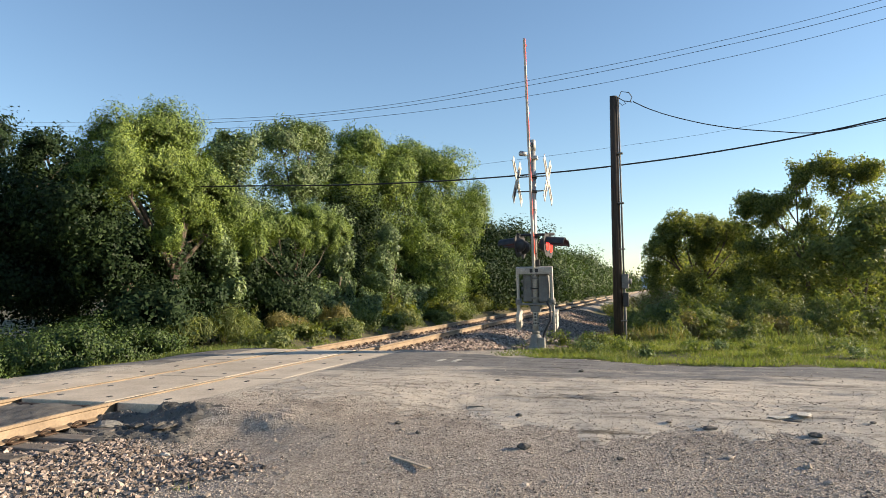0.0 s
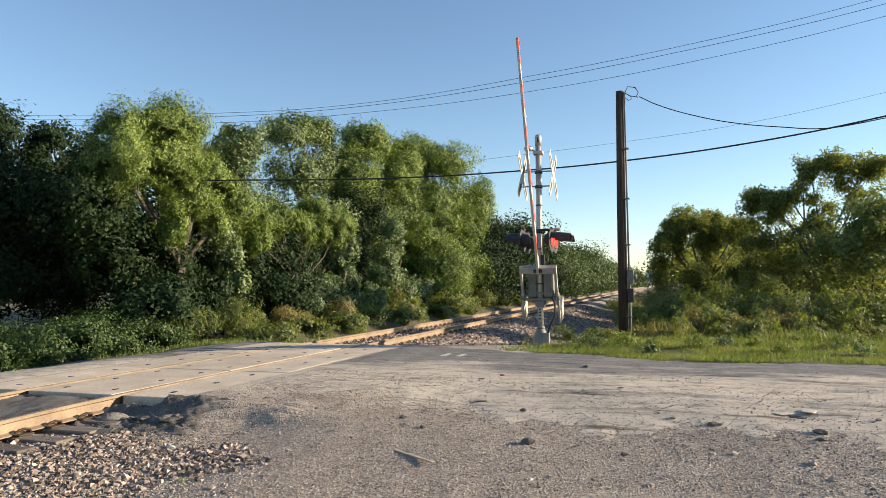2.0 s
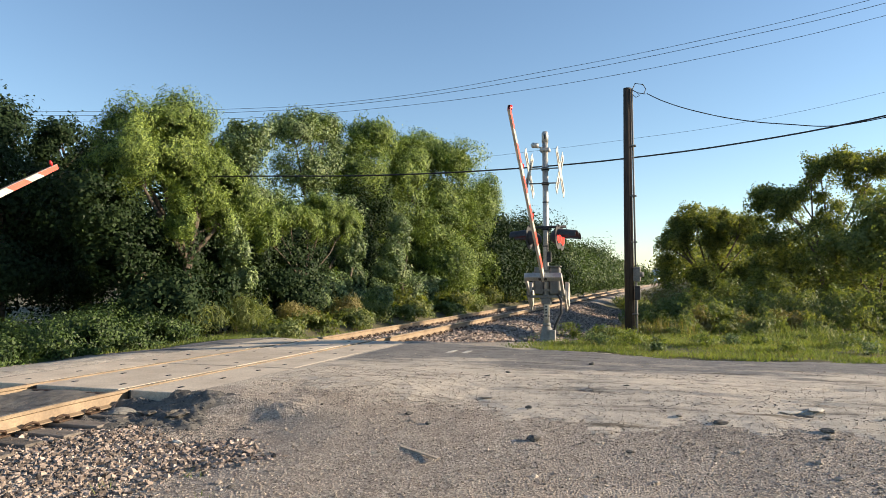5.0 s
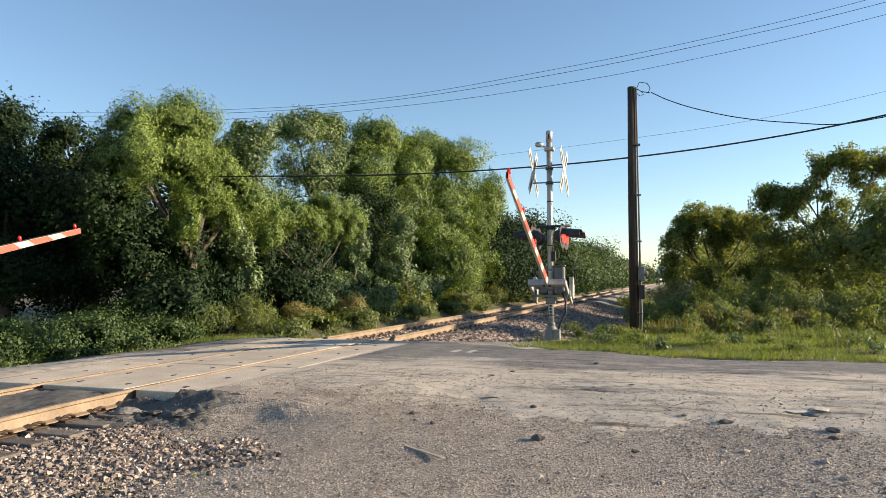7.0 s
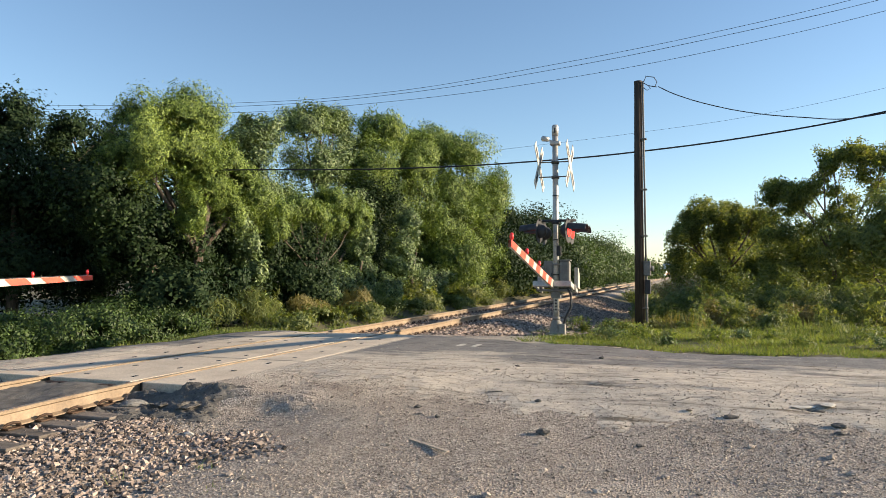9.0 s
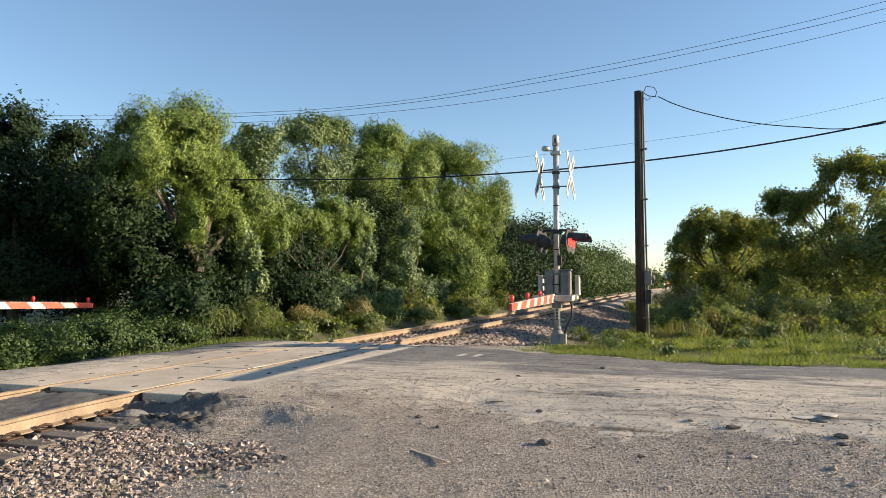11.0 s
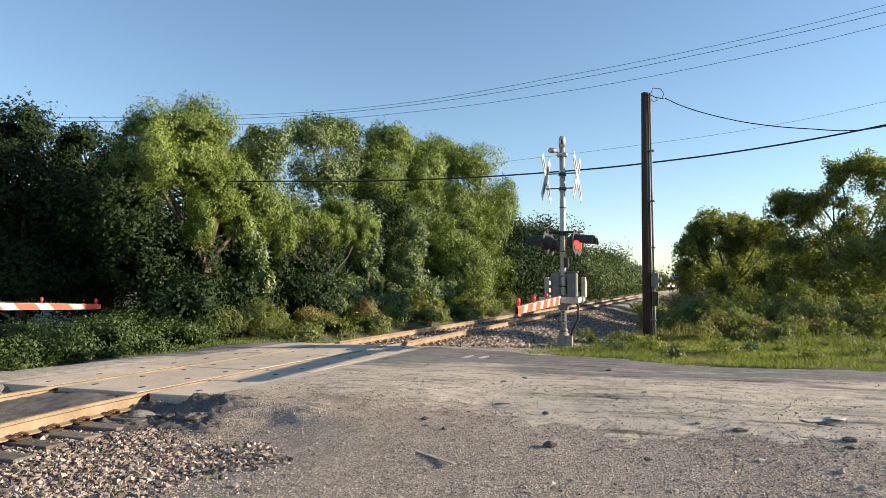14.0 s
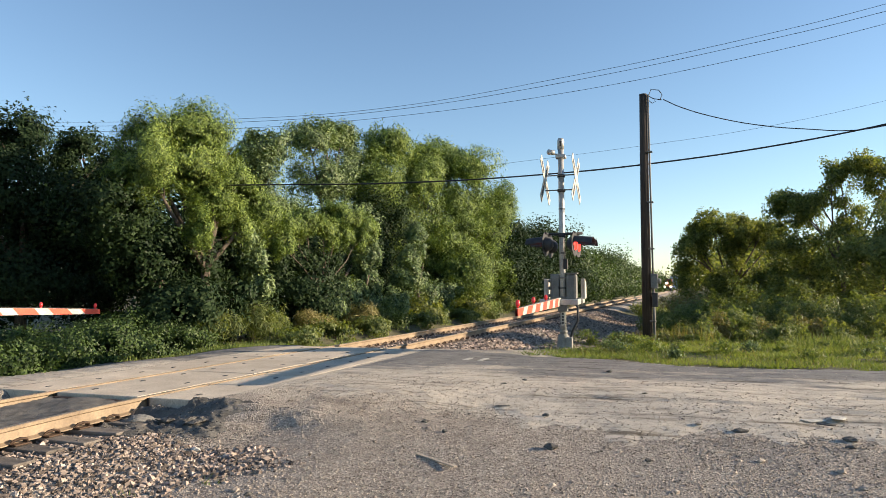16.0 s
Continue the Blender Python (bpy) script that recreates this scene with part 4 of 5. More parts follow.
for k, y in enumerate((48, 54, 61, 68, 76, 86, 98, 112, 130, 152, 180, 215, 260, 320)):
    h = (4.8, 6.6, 7.8, 7.2, 6.4, 6.6, 6.4, 7.6, 8.0, 7.4, 7.8, 7.2, 7.6, 7.4)[k]
    q = (1.9 + 0.009 * y) * rng.uniform(0.75, 1.2)
    h *= rng.uniform(0.85, 1.12)
    tree("green tree in the row beside the far track" if y > 72 else "dark green tree past the crossing", [(-12.4 - rng.uniform(0, 1), y, h - q * 0.7, q, q * 0.75), (-12.6, y + q * 0.8, h * 0.5, q * 1.15, h * 0.5), (-11.9, y - q * 0.6, h * 0.26, q * 1.15, h * 0.4), (-11.7, y + q * 0.3, h * 0.12, q * 1.1, h * 0.26)],
         DEEP if y < 72 else HEDGE, 15000 if y < 72 else 10000 if y < 120 else 5500, (0.13 + 0.0018 * y, 0.08 + 0.0011 * y), 0.2, 300 + k, group="far trees along the track")
for k in range(9):
    x = 1.5 + 3.6 * k
    tree("dense green tree far behind the verge", [(x, 50 + 2 * math.sin(k * 2), 1.6, 2.4, 1.8), (x + 1.6, 51, 0.6, 2.4, 1.5)], BROAD, 7000, (0.24, 0.15), 0.2, 330 + k, group="trees beyond the verge")

# trees hidden behind the rounded one, added to cast shade across the far track
for k, (x, y) in enumerate(((3.6, 58), (3.6, 68), (4, 80), (4.2, 95), (4.6, 115), (5.2, 140), (6, 180))):
    tree("unseen green tree added to shade the ground beside the far track", [(x, y, 4.2, 1.9, 1.6), (x + 1.5, y + 1, 2.6, 2.2, 2.4), (x - 0.3, y - 1, 1.4, 1.7, 1.9)], BROAD, 6000, (0.28, 0.18), 0.2, 350 + k, group="trees beyond the verge")


def crown(seed, xs, tops, y, depth, foot, r0, r1, n):
    """Small lobes filling an uneven outline: its height over x is given at a few places."""
    r = random.Random(seed)
    out = []
    for k in range(n):
        x = r.uniform(xs[0], xs[-1])
        top = float(np.interp(x, xs, tops)) + r.uniform(-0.3, 0.2)
        q = r.uniform(r0, r1)
        z = top - q * 0.7 if k % 3 == 0 else r.uniform(foot, top - q * 0.7)
        out.append((x, y + r.uniform(-depth, depth), z, q, q * r.uniform(0.7, 1.1)))
    return out


tree("rounded dense green tree behind tall weeds", crown(51, (-0.35, 0.3, 1.2, 2.6, 4.3), (3.4, 4.8, 5.1, 4.7, 4.2), 38, 1.6, 0.1, 0.55, 1.0, 60), BROAD, 80000, (0.11, 0.07), 0.2, 24, group="trees beyond the verge", per=4, split=3, gap=0.16, freq=3.2, hollow=0.1, spread=1.3, trunk=0.1)
tree("tall airy broadleaf tree with a ragged crown", crown(52, (3.5, 4.1, 4.7, 5.5, 6.4, 7.4, 8.6), (4.8, 5.4, 4.9, 5.7, 6.6, 6.2, 6.5), 32, 1.3, 0.0, 0.40, 0.75, 110), BROAD, 60000, (0.11, 0.07), 0.2, 25, group="trees beyond the verge", per=4, split=3, gap=0.10, freq=4.2, hollow=0.05, spread=1.3, trunk=0.09)

tree("broad green tree behind the ragged one", [(6.4, 36, 1.9, 1.9, 1.5), (8.6, 36.5, 2.1, 1.9, 1.6), (5.3, 37, 1.5, 1.7, 1.3), (10.5, 36, 2.1, 1.8, 1.7)], BROAD, 30000, (0.16, 0.10), 0.2, 27, group="trees beyond the verge", freq=2.0)


# ---- undergrowth, hedge and grass ----


def bush(label, lobes, material, count, size, droop, seed, name="bush", group="undergrowth", **kw):
    return tree(label, lobes, material, count, size, droop, seed, category=name, trunk={'shrub': 0.03, 'hedge bush': 0.02, 'wood': 0.12}.get(name, 0.008), group=group, **kw)


for k in range(7):
    y = 8.6 + 1.05 * k
    x = -13.3 + 0.10 * k
    bush("low vine-covered hedge beside the road", [(x, y, -0.15 + 0.12 * math.sin(k * 2.1), 0.9, 0.52), (x - 0.9, y + 0.4, -0.1 + 0.15 * math.sin(k * 1.3 + 1), 1.0, 0.62), (x + 0.3, y + 0.5, -0.3, 0.7, 0.4)], HEDGE, 16000, (0.075, 0.05), 0.2, 40 + k, "hedge bush")
for k, (x, y, h) in enumerate([(-12.3, 15.9, 0.7), (-12.0, 17.6, 0.75), (-11.8, 20.5, 0.55), (-11.6, 23.2, 0.7), (-11.6, 25.0, 0.6)]):
    bush("dry brownish weeds at the foot of the trees", [(x, y, h * 0.25, 0.7, h * 0.9), (x - 0.3, y + 0.8, h * 0.1, 0.6, h * 0.7)], DRY if k in (2, 3) else WEED, 3500, (0.26, 0.022), -0.6, 60 + k, "weed clump")
# a dark wood closes the view behind the first row of trees; its leaf colour includes shade
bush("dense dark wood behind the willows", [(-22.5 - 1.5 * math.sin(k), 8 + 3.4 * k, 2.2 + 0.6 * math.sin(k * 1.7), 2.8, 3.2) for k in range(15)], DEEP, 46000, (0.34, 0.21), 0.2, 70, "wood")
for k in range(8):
    bush("shrub under the trees with shade put into its leaf colour", [(-13.6 - 0.5 * (k % 2), 16 + 3.4 * k, 0.5, 1.5, 1.2)], DEEP, 7000, (0.15, 0.09), 0.2, 80 + k, "shrub")
for k in range(6):
    bush("green shrubs bordering the ballast", [(-11.6, 30 + 7 * k, 0.1, 1.1, 0.8)], BROAD, 4000, (0.16, 0.09), 0.2, 90 + k, "shrub")
for k in range(9):
    bush("low green weeds along the edge of the ballast", [(-10.7 - 0.3 * (k % 2), 17.5 + 2.6 * k, -0.2, 0.9, 0.5)], WEED, 2500, (0.12, 0.06), 0.0, 180 + k, "weed clump")
# tall weeds on the verge
for k, (x, y, h, m) in enumerate([(0.2, 24, 0.8, 0), (1.4, 23, 0.9, 1), (2.4, 24, 1.0, 0), (3.4, 22.5, 0.9, 1), (4.6, 23.5, 1.0, 0), (0.6, 27, 1.0, 0), (2.0, 28, 1.2, 0), (3.6, 27.5, 1.2, 0), (5.4, 22, 1.0, 1), (6.6, 23, 1.1, 0), (0.1, 30, 1.0, 2), (1.0, 21.2, 0.7, 1)]):
    bush("tall leafy roadside weeds behind the grass", [(x, y, h * 0.35 - 0.25, 0.8, h), (x + 0.5, y + 0.3, h * 0.2 - 0.25, 0.7, h * 0.8)], (WEED, WEED, DRY)[m], 4500, (0.13, 0.05), -0.3, 100 + k, "weed clump")

rng = random.Random(77)
for k in range(30):
    x, y, h = -0.2 + 0.27 * k + rng.uniform(-0.2, 0.2), rng.uniform(17.6, 21.5), rng.uniform(0.3, 0.62)
    bush("knee-high leafy weeds with yellowing stalks", [(x, y, h * 0.5 - 0.2, 0.34, h), (x + 0.3, y + 0.2, h * 0.3 - 0.2, 0.3, h * 0.7)], (WEED, WEED, BROAD, DRY)[k % 4], 1500, (0.10, 0.035), -0.3, 500 + k, "weed clump")

rng = random.Random(14)
for k in range(34):
    x, y = rng.uniform(-2.4, 6.0), rng.uniform(13.3, 17.6)
    if y > road_far(np.array(x)) + 0.35:
        h = rng.uniform(0.10, 0.26)
        bush("small leafy weed in the verge grass", [(x, y, h * 0.4, h * 1.3, h)], (WEED, VINE, GRASS)[k % 3], 420, (0.06, 0.03), -0.2, 400 + k, "verge weed")
for k, (x, y, h) in enumerate([(-0.4, 26, 0.7), (0.3, 31, 1.0), (-1.2, 33, 0.7), (-0.2, 38, 1.1), (-2.0, 42, 0.8), (-0.6, 48, 1.2), (0.8, 44, 1.4), (-2.4, 56, 1.0)]):
    bush("brownish dry weeds in the hollow beside the bank", [(x, y, h * 0.3 - 0.7, 1.0, h)], DRY if k % 2 else WEED, 3500, (0.15, 0.05), -0.4, 450 + k, "weed clump")


def grass(name, label, x0, x1, y0, y1, count, height, seed, material, keep=None, lean=0.35, width=0.008):
    r = np.random.RandomState(seed)
    x, y = r.uniform(x0, x1, count), r.uniform(y0, y1, count)
    if keep is not None:
        ok = keep(x, y, r)
        x, y = x[ok], y[ok]
    n = len(x)
    z = rough_land(x, y)
    h = height * r.uniform(0.45, 1.3, n) * (0.75 + 0.35 * np.sin(x * 2.1 + y) * np.sin(y * 1.7))
    a = r.uniform(0, 2 * np.pi, n)
    w = width * r.uniform(0.7, 1.5, n)
    base = np.stack([x, y, z - 0.01], 1)
    side = np.stack([np.cos(a), np.sin(a), np.zeros(n)], 1) * w[:, None]
    ln = r.normal(size=(n, 2)) * lean
    tip = base + np.stack([ln[:, 0] * h, ln[:, 1] * h, h], 1)
    q = np.stack([base - side, base + side, tip], 1)
    return tagged(blades(name, q, material), label, "grass", kind="stuff")


def verge(x, y, r):
    edge = road_far(x) + 0.1 + 0.12 * np.sin(x * 4) + 0.1 * np.sin(x * 9.1)
    fan = ss(-3.4, -2.2, x + 0.25 * np.sin(y * 2)) * (1 - 0.9 * ss(16, 17, y) * ss(-1.2, -1.8, x))
    return (y > edge) & (r.rand(len(x)) < fan)


grass("grass", "short bright green verge grass", -3.6, 10, 12.2, 17.5, 80000, 0.11, 5, GRASS, verge, 0.6, 0.009)
grass("grass", "tall green and straw-coloured grass behind the verge", -1.5, 12, 17.2, 24, 34000, 0.22, 6, GRASS, None, 0.3, 0.011)
grass("grass", "straw-coloured stalks mixed into the verge", -3.0, 10, 12.4, 18, 9000, 0.17, 15, DRY, lambda x, y, r: verge(x, y, r) & (np.sin(x * 1.9 + 1) * np.sin(y * 2.7 + x) > -0.1), 0.6, 0.005)
grass("grass", "tall seeding grass at the back of the verge", 1.6, 12, 16.6, 22, 8000, 0.36, 16, WEED, None, 0.35, 0.008)
grass("grass", "dry grass in the hollow beside the bank", -1.9, 1.5, 24, 60, 9000, 0.6, 17, DRY, None, 0.3, 0.02)
grass("grass", "dry straw-coloured grass near the pole", -1.6, 0.6, 17.2, 27, 6000, 0.40, 7, DRY, None, 0.3, 0.01)
grass("grass", "green grass along the far road edge", -13, -8.9, 11, 19, 9000, 0.16, 9, GRASS, lambda x, y, r: y > road_far(x) + 0.05)
grass("grass", "sparse tufts of grass in the gravel", -4.6, -3.2, 3.2, 5.4, 900, 0.10, 10, GRASS, lambda x, y, r: (np.sin(x * 7) * np.sin(y * 6) > 0.75), 0.5, 0.004)
soil = sheet("verge_soil", steps(-60, 140, -4.5, 10, 0.25), steps(12, 160, 12.2, 24, 0.25),
             lambda x, y: rough_land(x, y) + np.where((y > road_far(x) + 0.05) & (x > -2.1 - 0.35 * np.sin(y)), 0.012, -0.05), SOIL, lambda x, y: (y > road_far(x) - 0.3) & (x > -4.4))
tagged(soil, "dark weedy soil of the grass verge", "verge", kind="structure")
soil_b = sheet("wood_floor", steps(-140, -9.4, -16, -9.6, 0.25), steps(-20, 400, 8, 40, 0.25),
               lambda x, y: rough_land(x, y) + np.where((y > road_far(x)) | (x < -12.9), 0.014, -0.06), SOIL, lambda x, y: (x < -9.4) & (y > np.minimum(road_far(x) - 0.3, 30)))
tagged(soil_b, "dark leaf-littered soil under the trees", "ground", kind="structure")


# ---- loose stones ----


def chip(seed):
    """A small angular stone of eight faces."""
    r = random.Random(seed)
    bm = bmesh.new()
    t, b = bm.verts.new((r.uniform(-.3, .3), r.uniform(-.3, .3), 0.7)), bm.verts.new((0, 0, -0.5))
    ring = [bm.verts.new((math.cos(a) * q, math.sin(a) * q, r.uniform(-.2, .3))) for a, q in ((k * math.pi / 2 + r.uniform(-.4, .4), r.uniform(0.7, 1.2)) for k in range(4))]
    for k in range(4):
        bm.faces.new((ring[k], ring[(k + 1) % 4], t)), bm.faces.new((ring[(k + 1) % 4], ring[k], b))
    bm.verts.index_update()
    return bm


def block_chip(seed):
    """A crushed stone with six crooked sides."""
    r = random.Random(seed)
    bm = bmesh.new()
    vs = [bm.verts.new((x * r.uniform(0.5, 1.0), y * r.uniform(0.5, 1.0), z * r.uniform(0.35, 0.8))) for z in (-1, 1) for x, y in ((-1, -1), (1, -1), (1, 1), (-1, 1))]
    for a, b, c, d in ((3, 2, 1, 0), (4, 5, 6, 7), (0, 1, 5, 4), (1, 2, 6, 5), (2, 3, 7, 6), (3, 0, 4, 7)):
        if r.random() < 0.5:
            a, b, c, d = b, c, d, a
        bm.faces.new((vs[a], vs[b], vs[c])), bm.faces.new((vs[a], vs[c], vs[d]))
    bm.verts.index_update()
    bmesh.ops.transform(bm, matrix=Euler((r.uniform(-.5, .5), r.uniform(-.5, .5), 0)).to_matrix().to_4x4(), verts=bm.verts)
    return bm


def stones(name, label, place, sizes, seed, material, kinds=16, cheap=False, on=rough_land):
    """Many small stones in one mesh, from a few rock shapes."""
    r = np.random.RandomState(seed)
    shapes = []
    for k in range(kinds):
        bm = (chip if cheap else block_chip)(seed * 31 + k)
        shapes.append((np.array([v.co[:] for v in bm.verts]), np.array([[v.index for v in f.verts] for f in bm.faces])))
        bm.free()
    x, y = place(r)
    z = on(x, y)
    V, Fc, off = [], [], 0
    pick = r.randint(0, kinds, len(x))
    s = sizes[0] * (sizes[1] / sizes[0]) ** (r.rand(len(x)) ** 1.6)
    for k in range(kinds):
        sel = np.where(pick == k)[0]
        v, f = shapes[k]
        a = r.uniform(0, 2 * np.pi, len(sel))
        st = r.uniform(0.75, 1.3, (len(sel), 3)) * s[sel, None]
        lv = v[None] * st[:, None, :]
        rx = lv[..., 0] * np.cos(a)[:, None] - lv[..., 1] * np.sin(a)[:, None]
        ry = lv[..., 0] * np.sin(a)[:, None] + lv[..., 1] * np.cos(a)[:, None]
        V.append(np.stack([rx + x[sel, None], ry + y[sel, None], lv[..., 2] + (z[sel] + 0.25 * s[sel])[:, None]], -1).reshape(-1, 3))
        Fc.append((f[None] + off + (np.arange(len(sel)) * len(v))[:, None, None]).reshape(-1, 3))
        off += len(sel) * len(v)
    ob = raw(name, np.concatenate(V).tolist(), np.concatenate(Fc).tolist(), material)
    return tagged(ob, label, "stones", kind="stuff")


def near_ballast(r):
    x, y = r.uniform(-6.1, -3.3, 24000), 6.3 - 14 * r.rand(24000) ** 2.2
    ok = r.rand(24000) < ss(-3.4, -4.3, x + 0.3 * np.sin(y * 3)) * ss(6.0, 5.5, y + 0.15 * np.sin(x * 5))
    return x[ok], y[ok]


def gauge_ballast(r):
    x, y = r.uniform(-9.2, -5.3, 7000), 14.9 + 30 * r.rand(7000) ** 1.6
    return x, y


def rear_ballast(r):
    x, y = r.uniform(-10.4, -5.7, 7000), 5.6 - 12 * r.rand(7000) ** 1.5
    ok = (y < 4.9) | (np.abs(x - MID) > 0.8)
    return x[ok], y[ok]


def fan_ballast(r):
    x, y = r.uniform(-5.6, -1.7, 11000), 14.6 + 35 * r.rand(11000) ** 1.5
    ok = r.rand(11000) < ss(-1.7, -2.6, x + 0.3 * np.sin(y * 2)) * ss(14.5, 15.2, y)
    return x[ok], y[ok]


def yard(r):
    n = 58000
    x = r.uniform(-5.0, 3.4, n)
    y = np.where(r.rand(n) < 0.9, r.uniform(3.6, 8.2, n), r.uniform(-3, 3.6, n))
    ok = r.rand(n) < 0.35 + 0.65 * ss(0.15, 0.7, 0.5 + 0.3 * np.sin(x * 1.9 + y) + 0.3 * np.sin(y * 2.3 - x)) * ss(8.2, 7.0, y)
    return x[ok], y[ok]


stones("ballast", "grey and pinkish crushed stone ballast beside the rail", near_ballast, (0.010, 0.027), 3, BALLAST, kinds=32)
stones("ballast", "crushed stone ballast round the near ties", rear_ballast, (0.022, 0.05), 8, BALLAST, kinds=12, cheap=True)
stones("ballast", "crushed stone ballast between the ties", gauge_ballast, (0.025, 0.042), 4, BALLAST)
stones("ballast", "grey crushed stone bank beyond the crossing", fan_ballast, (0.03, 0.055), 5, BALLAST)
stones("gravel", "fine grey gravel scattered over the dirt", yard, (0.0045, 0.0115), 6, PEBBLE, kinds=16, cheap=True)



def road_grit(r):
    x, y = r.uniform(-5.2, 5.0, 9000), r.uniform(7.4, 12.6, 9000)
    ok = r.rand(9000) < 0.1 + 0.9 * ss(0.2, 0.9, 0.5 + 0.35 * np.sin(x * 0.9 + 4 * y) + 0.25 * np.sin(y * 3.3 - x * 1.7)) * ss(12.8, 9.0, y)
    return x[ok], y[ok]


stones("gravel", "scattered grit on the worn asphalt", road_grit, (0.004, 0.013), 9, PEBBLE, kinds=12, cheap=True, on=road_height)

# ---- single stones, rubble and litter ----


def lone(name, label, category, x, y, s, squash, material, seed, turn=0.0, sub=2, rough=0.5):
    bm = rock(seed, squash, sub, rough)
    ob = part(name, bm, material, None, label)
    ob.matrix_basis = Matrix.LocRotScale((x, y, max(float(rough_land(x, y)), float(road_height(np.array([x]), np.array([y]))[0])) + s[2] * squash * 0.35), Euler((0, 0, turn)), s)
    return tagged(ob, label, category)


lone("stone", "dark angular stone lying on the gravel", "stone", -1.24, 6.48, (0.08, 0.055, 0.07), 0.6, RUBBLE, 1)
lone("stone", "dark flat stone lying on the dusty asphalt", "stone", 0.44, 7.41, (0.085, 0.055, 0.055), 0.5, RUBBLE, 2)
lone("asphalt_chunk", "broken chunk of dark asphalt on the gravel", "asphalt chunk", 1.36, 7.33, (0.085, 0.07, 0.06), 0.5, RUBBLE, 3)
lone("asphalt_chunk", "broken chunk of dark asphalt on the gravel", "asphalt chunk", 1.34, 7.14, (0.07, 0.05, 0.05), 0.5, RUBBLE, 4, 0.6)
lone("asphalt_slab", "pale flat slab of broken paving", "paving slab", 1.16, 7.98, (0.19, 0.11, 0.05), 0.25, PALE, 5, 0.2, 1)
lone("asphalt_slab", "pale flat slab of broken paving", "paving slab", 1.40, 8.06, (0.17, 0.10, 0.06), 0.25, PALE, 25, 1.2, 1)
lone("asphalt_chunk", "dark crumbled edge of a pothole", "asphalt chunk", 1.27, 7.90, (0.12, 0.05, 0.05), 0.4, RUBBLE, 26, 0.1, 1)
lone("asphalt_chunk", "small dark chunk of asphalt in the road", "asphalt chunk", -2.38, 9.2, (0.055, 0.03, 0.02), 0.5, RUBBLE, 6)
lone("asphalt_chunk", "small dark chunk of asphalt in the road", "asphalt chunk", -2.22, 9.75, (0.045, 0.035, 0.04), 0.6, RUBBLE, 7)
lone("asphalt_chunk", "thin flake of asphalt in the road", "asphalt chunk", -2.07, 7.96, (0.10, 0.035, 0.025), 0.3, RUBBLE, 8, 0.3)
lone("asphalt_chunk", "small dark chunk of asphalt in the road", "asphalt chunk", -0.53, 8.8, (0.045, 0.03, 0.02), 0.5, RUBBLE, 9)
lone("stone", "small dark stone on the road", "stone", -1.18, 11.03, (0.05, 0.05, 0.05), 0.6, RUBBLE, 10)
lone("boulder", "pale rounded stone in the asphalt rubble", "stone", -5.93, 6.42, (0.21, 0.15, 0.13), 0.6, GREYSTONE, 11, 0.5, 3, 0.35)
for k, (x, y, q) in enumerate(((-5.6, 6.45, 0.12), (-5.16, 6.42, 0.13), (-4.9, 6.3, 0.07))):
    lone("asphalt_chunk", "dark lump of broken asphalt beside the panel end", "asphalt chunk", x, y, (q * 1.3, q, q * 0.7), 0.55, RUBBLE, 12 + 40 * k, 0.9 * k, 3, 0.9)
lone("stone", "tan stone at the ballast edge", "stone", -4.58, 5.7, (0.07, 0.05, 0.05), 0.6, PALE, 14)
rng = random.Random(21)
for k in range(26):
    x, y = rng.uniform(-3.6, 2.6), rng.uniform(4.2, 8.0)
    q = rng.uniform(0.022, 0.042)
    lone("stone", "small loose grey stone on the gravel", "stone", x, y, (q * 1.2, q, q), 0.65, rng.choice((PEBBLE, PEBBLE, RUBBLE)), 200 + k, rng.uniform(0, 3))
bm = box(bmesh.new(), (-0.285, -0.017, 0.0), (0.285, 0.017, 0.014), 0.004)
for v in bm.verts:
    v.co.y += 0.02 * math.sin(v.co.x * 4) + 0.004 * math.sin(v.co.x * 60)
stick = tagged(part("stick", bm, WOOD), "flat weathered wooden stick lying on the gravel", "stick")
stick.matrix_basis = Matrix.Translation((-2.15, 5.88, float(rough_land(-2.15, 5.88)) + 0.003)) @ pose(0, 0, 0, 0, 0, -37)

# dark asphalt packed against the ends of the crossing panels
apron = sheet("asphalt_apron", np.arange(-7.74, -6.38, 0.04), np.arange(4.7, 6.9, 0.05),
              lambda x, y: dip(y) - 0.05 - 0.12 * ss(6.8, 4.9, y) + 0.02 * np.sin(x * 6) * np.sin(y * 5) + 0.006 * np.sin(x * 31 + 3 * np.sin(y * 17)), RUBBLE)
tagged(apron, "dark broken asphalt packed between the rails", "asphalt", kind="structure")


def apron_height(x, y):
    edge = ss(5.75, 6.15, y + 0.16 * np.sin(x * 4.1) + 0.07 * np.sin(x * 11)) * ss(-4.45, -4.95, x + 0.1 * np.sin(y * 7))
    return rough_land(x, y) - 0.035 + edge * (0.06 + 0.022 * np.sin(x * 13 + 2 * np.sin(y * 9)) * np.sin(y * 15) + 0.010 * np.sin(x * 41 + 3 * np.sin(y * 27)) + 0.006 * np.sin(x * 83) * np.sin(y * 77))


apron_b = sheet("asphalt_apron", np.arange(-6.22, -4.4, 0.025), np.arange(5.7, 6.9, 0.025), apron_height, RUBBLE)
tagged(apron_b, "dark broken asphalt beside the panel end", "asphalt", kind="structure")




def crumbs(r):
    x, y = r.uniform(-6.2, -4.2, 3200), r.uniform(5.7, 6.9, 3200)
    return x, y


def big_pebbles(r):
    n = 2200
    return r.uniform(-5.0, 3.4, n), r.uniform(3.4, 8.0, n)


